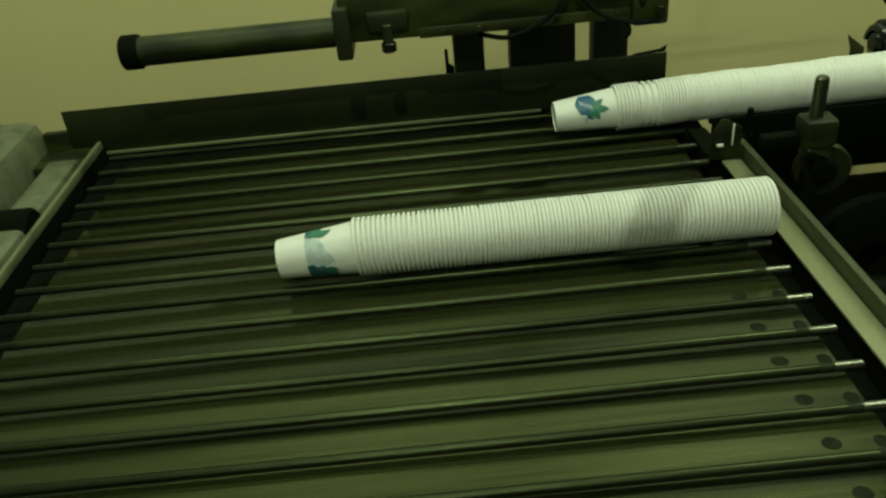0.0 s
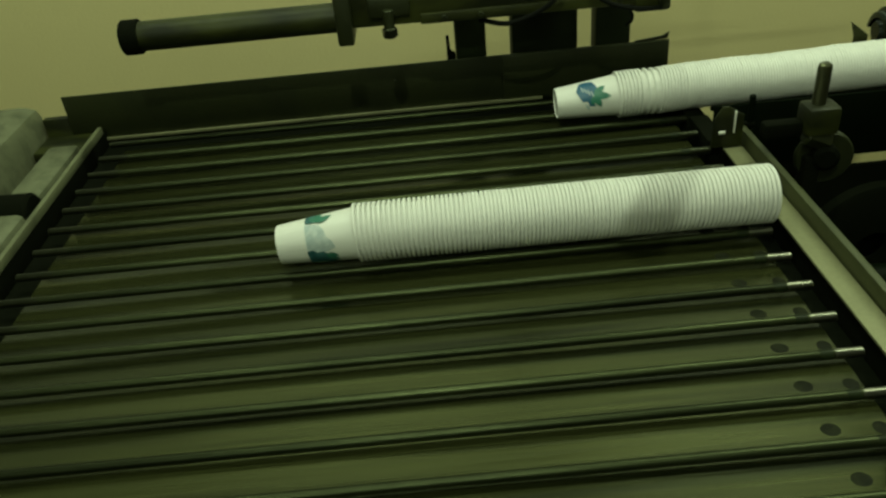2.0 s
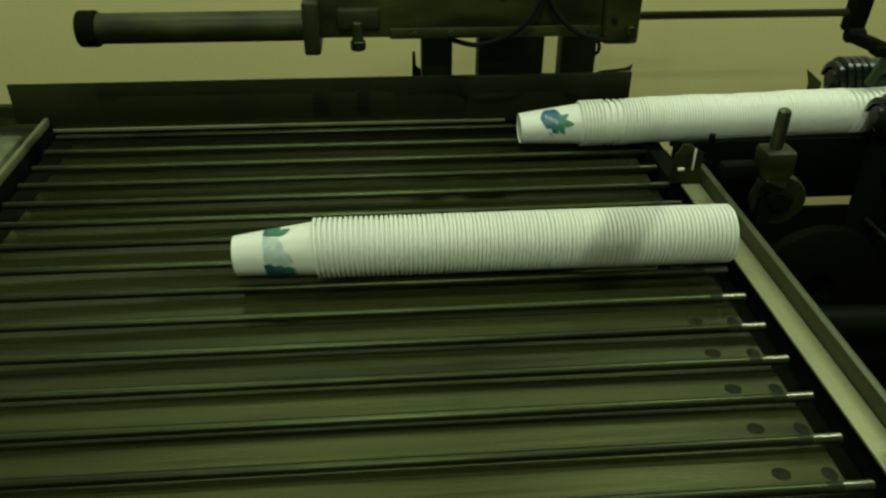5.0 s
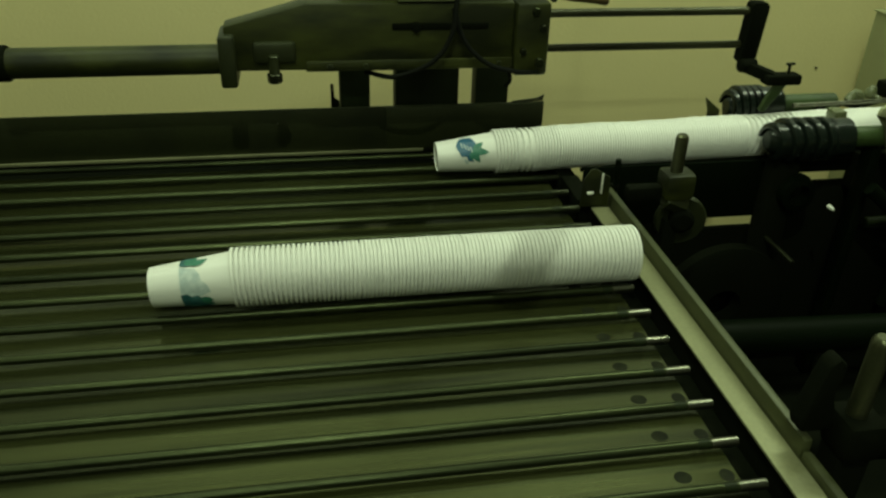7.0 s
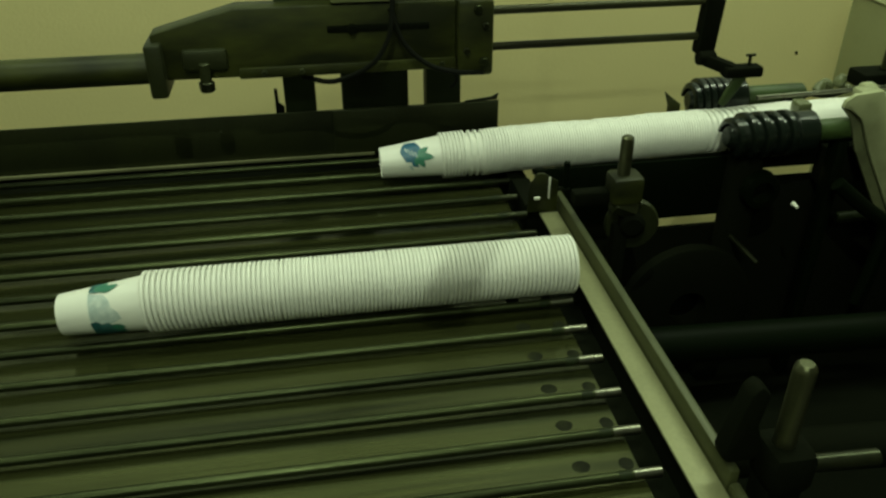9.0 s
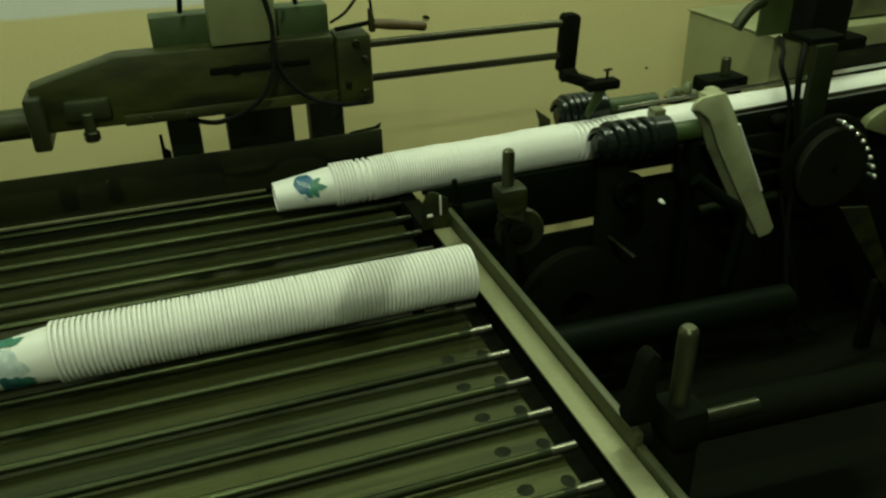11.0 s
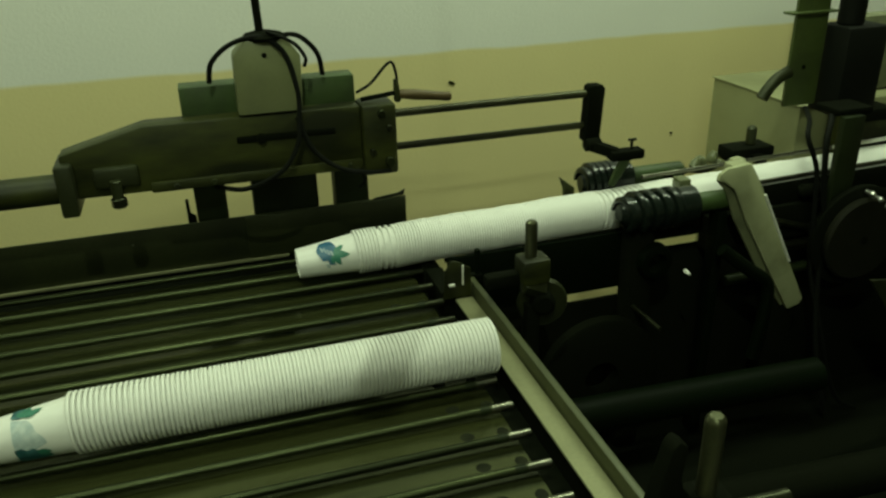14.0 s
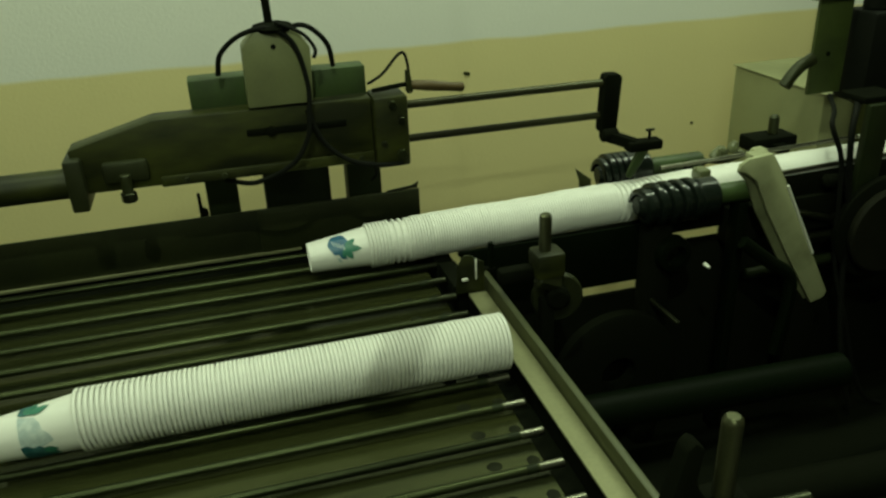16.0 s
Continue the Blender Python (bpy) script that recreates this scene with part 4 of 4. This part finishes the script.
part("flywheel", of(mf_at, lathe([(0, 0.030), (0.002, 0.098), (0.006, 0.106), (0.024, 0.106), (0.028, 0.100), (0.026, 0.030)], 44, Matrix.Translation(wheel_at) @ pose(0, 0, 0, 0, 0, 90), True)), M_BLACK, frame_t, "black iron flywheel")
part("small_nut", of(mf_at, lathe([(0, 0.002), (0.001, 0.0032), (0.005, 0.0032)], 6, Matrix.Translation((0.400, 0.199, -0.183)) @ pose(0, 0, 0, 0, 0, -90))), M_TIP, frame_t, "small bare steel nut")
part("front_beam", of(mf_at, box((0.10, -0.52, -0.30), (1.45, -0.44, -0.18), 0.006)), M_SHADED_GREEN, frame_t)
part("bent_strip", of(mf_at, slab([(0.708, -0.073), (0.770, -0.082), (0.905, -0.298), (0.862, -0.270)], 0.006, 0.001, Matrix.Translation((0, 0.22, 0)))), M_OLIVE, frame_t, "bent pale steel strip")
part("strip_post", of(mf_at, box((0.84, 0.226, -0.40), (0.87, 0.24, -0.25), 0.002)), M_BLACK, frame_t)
part("end_housing", of(mf_at, box((0.95, -0.45, -0.40), (1.45, 0.30, -0.14), 0.02)), M_SHADED_GREEN, frame_t)

# ---------------------------------------------------------------- cabinet and column at the east end
cab_at = (0.93, 0.80, FLOOR_Z)
cabinet = thing("cabinet", "pale olive sheet metal cabinet against the wall", "cabinet", cab_at)
part("body", of(cab_at, box((0.800, 0.560, FLOOR_Z), (1.05, 0.850, 0.126), 0.004)), M_CABINET, cabinet)
part("top", of(cab_at, box((0.797, 0.557, 0.1265), (1.055, 0.853, 0.130), 0.0015)), M_CABINET, cabinet)

col_at = (0.74, 0.45, -0.06)
column = thing("sensor_column", "green steel column carrying a black motor box and cables", "column", col_at)
part("sheet", of(col_at, box((0.673, 0.455, 0.165), (0.738, 0.462, 0.62), 0.001)), M_SHEET, column, "green painted upright sheet")
part("ledge", of(col_at, box((0.655, 0.445, 0.322), (0.750, 0.470, 0.326), 0.001)), M_SHEET, column)
part("hole", of(col_at, bar((0.702, 0.4535, 0.232), (0.702, 0.4550, 0.232), 0.004, 10)), M_BLACK, column)
part("motor_box", of(col_at, box((0.742, 0.405, 0.150), (0.826, 0.480, 0.302), 0.008)), M_RUBBER, column, "black motor box")
part("motor_neck", of(col_at, bar((0.771, 0.44, 0.300), (0.771, 0.44, 0.520), 0.022, 20)), M_RUBBER, column)
part("motor_foot", of(col_at, box((0.800, 0.41, 0.132), (0.880, 0.46, 0.156), 0.006)), M_BLACK, column)
part("upright", of(col_at, box((0.701, 0.335, -0.10), (0.744, 0.350, 0.172), 0.003)), M_DEEP, column, "green painted upright bar")
part("box_bracket", of(col_at, box((0.696, 0.345, 0.1725), (0.765, 0.404, 0.183), 0.003)), M_BLACK, column)
part("grey_tube", of(col_at, hose([(0.678, 0.46, 0.226), (0.655, 0.46, 0.214), (0.640, 0.46, 0.199), (0.629, 0.46, 0.183)], 0.0105, 12)), M_PLATE, column, "grey corrugated tube")
part("cable", of(col_at, hose([(0.690, 0.42, 0.170), (0.652, 0.36, 0.165), (0.630, 0.332, 0.148), (0.657, 0.330, 0.089), (0.669, 0.328, -0.011), (0.679, 0.325, -0.101), (0.700, 0.300, -0.200), (0.730, 0.290, -0.300), (0.760, 0.285, -0.360), (0.80, 0.28, -0.385)], 0.0042)), M_RUBBER, column, "black cable")
part("cable", of(col_at, hose([(0.735, 0.42, 0.160), (0.695, 0.36, 0.168), (0.672, 0.335, 0.132), (0.679, 0.332, 0.060), (0.688, 0.326, -0.014), (0.692, 0.320, -0.102), (0.690, 0.300, -0.200), (0.700, 0.280, -0.300), (0.720, 0.270, -0.370)], 0.0050)), M_RUBBER, column, "black cable")
part("side_guide", of(col_at, box((0.865, 0.52, 0.160), (1.30, 0.56, 0.297), 0.003)), M_WORN_SHADE, column, "worn olive side panel")
part("side_skirt", of(col_at, box((0.866, 0.50, 0.02), (1.30, 0.555, 0.1145), 0.003)), M_OLIVE, column)
part("side_shelf", of(col_at, box((0.865, 0.48, 0.115), (1.30, 0.56, 0.156), 0.004)), M_CABINET, column)
part("side_slot", of(col_at, box((0.955, 0.517, 0.196), (1.08, 0.5205, 0.208), 0.001)), M_BLACK, column)
part("rounded_lid", of(col_at, slab([(0.842, 0.010), (0.850, 0.026), (0.875, 0.041), (0.930, 0.051), (1.08, 0.060), (1.08, -0.02), (0.900, -0.012)], 0.020, 0.005, Matrix.Translation((0, 0.335, 0)))), M_GREY, column, "dull olive rounded lid")
part("sensor", of(col_at, bar((0.655, 0.362, 0.042), (0.700, 0.350, 0.045), 0.012, 16, 0.006)), M_BLACK, column, "black round sensor")

# ---------------------------------------------------------------- unseen lamps and shade bar overhead
PLAN = Matrix.Identity(4)
bulb = thing("ceiling_bulb", "bare bulb hanging on a cord from the ceiling", "lamp", BULB)
part("cord", of(BULB, bar((BULB[0], BULB[1], BULB[2] + 0.10), (BULB[0], BULB[1], CEIL_Z), 0.003, 8)), M_RUBBER, bulb)
part("socket", of(BULB, bar((BULB[0], BULB[1], BULB[2] + 0.045), (BULB[0], BULB[1], BULB[2] + 0.10), 0.018, 16)), M_RUBBER, bulb)
# unseen battens added round the tube lights; the third is only a fill
for at in TUBES:
    tube = thing("added_tube_lamp", "unseen white batten lamp added under the ceiling", "lamp", at, "ceiling tube lamps")
    part("batten", of(at, box((at[0] - 0.66, at[1] - 0.05, at[2] + 0.012), (at[0] + 0.66, at[1] + 0.05, at[2] + 0.07), 0.004)), M_WHITE, tube)
    for dx in (-0.45, 0.45):
        part("hanger", of(at, bar((at[0] + dx, at[1], at[2] + 0.065), (at[0] + dx, at[1], CEIL_Z), 0.004, 8)), M_GREY, tube)


def toward_bulb(p, s):
    return Vector(p).lerp(Vector(BULB), s)


# an unseen bar added under the ceiling; its lower run casts the shade band on the cups
end_a, end_b = toward_bulb((-0.075, 0.125, 0.074), 0.36), toward_bulb((-0.168, 0.02, 0.016), 0.36)
cond_at = tuple(end_a)
conduit = thing("cup_shade_bar", "unseen grey bar hung overhead to shade the cups", "conduit", cond_at)
part("lower_run", of(cond_at, bar(end_a, end_b, 0.0160, 16)), M_GREY, conduit)
part("hanger", of(cond_at, bar(end_a, (end_a.x, end_a.y, CEIL_Z), 0.0012, 8)), M_GREY, conduit)

# ---------------------------------------------------------------- small marks
for mx, mz, mr in ((0.252, 0.142, 0.009), (0.840, -0.039, 0.005), (0.093, 0.023, 0.004)):
    at = (mx, 0.9985, mz)
    chip = part("wall_mark", lathe([(0, mr), (0.001, mr * 0.8), (0.0015, mr * 0.4)], 9, pose(0, 0, 0, 0, 0, 90) @ Matrix.Diagonal((1, 1, 0.5, 1))), M_OLIVE)
    chip.location = at
    chip.rotation_euler = (0, 0.3, 0)
    tagged(chip, "small dark chip in the wall paint", "wall mark", "chips in the wall paint")
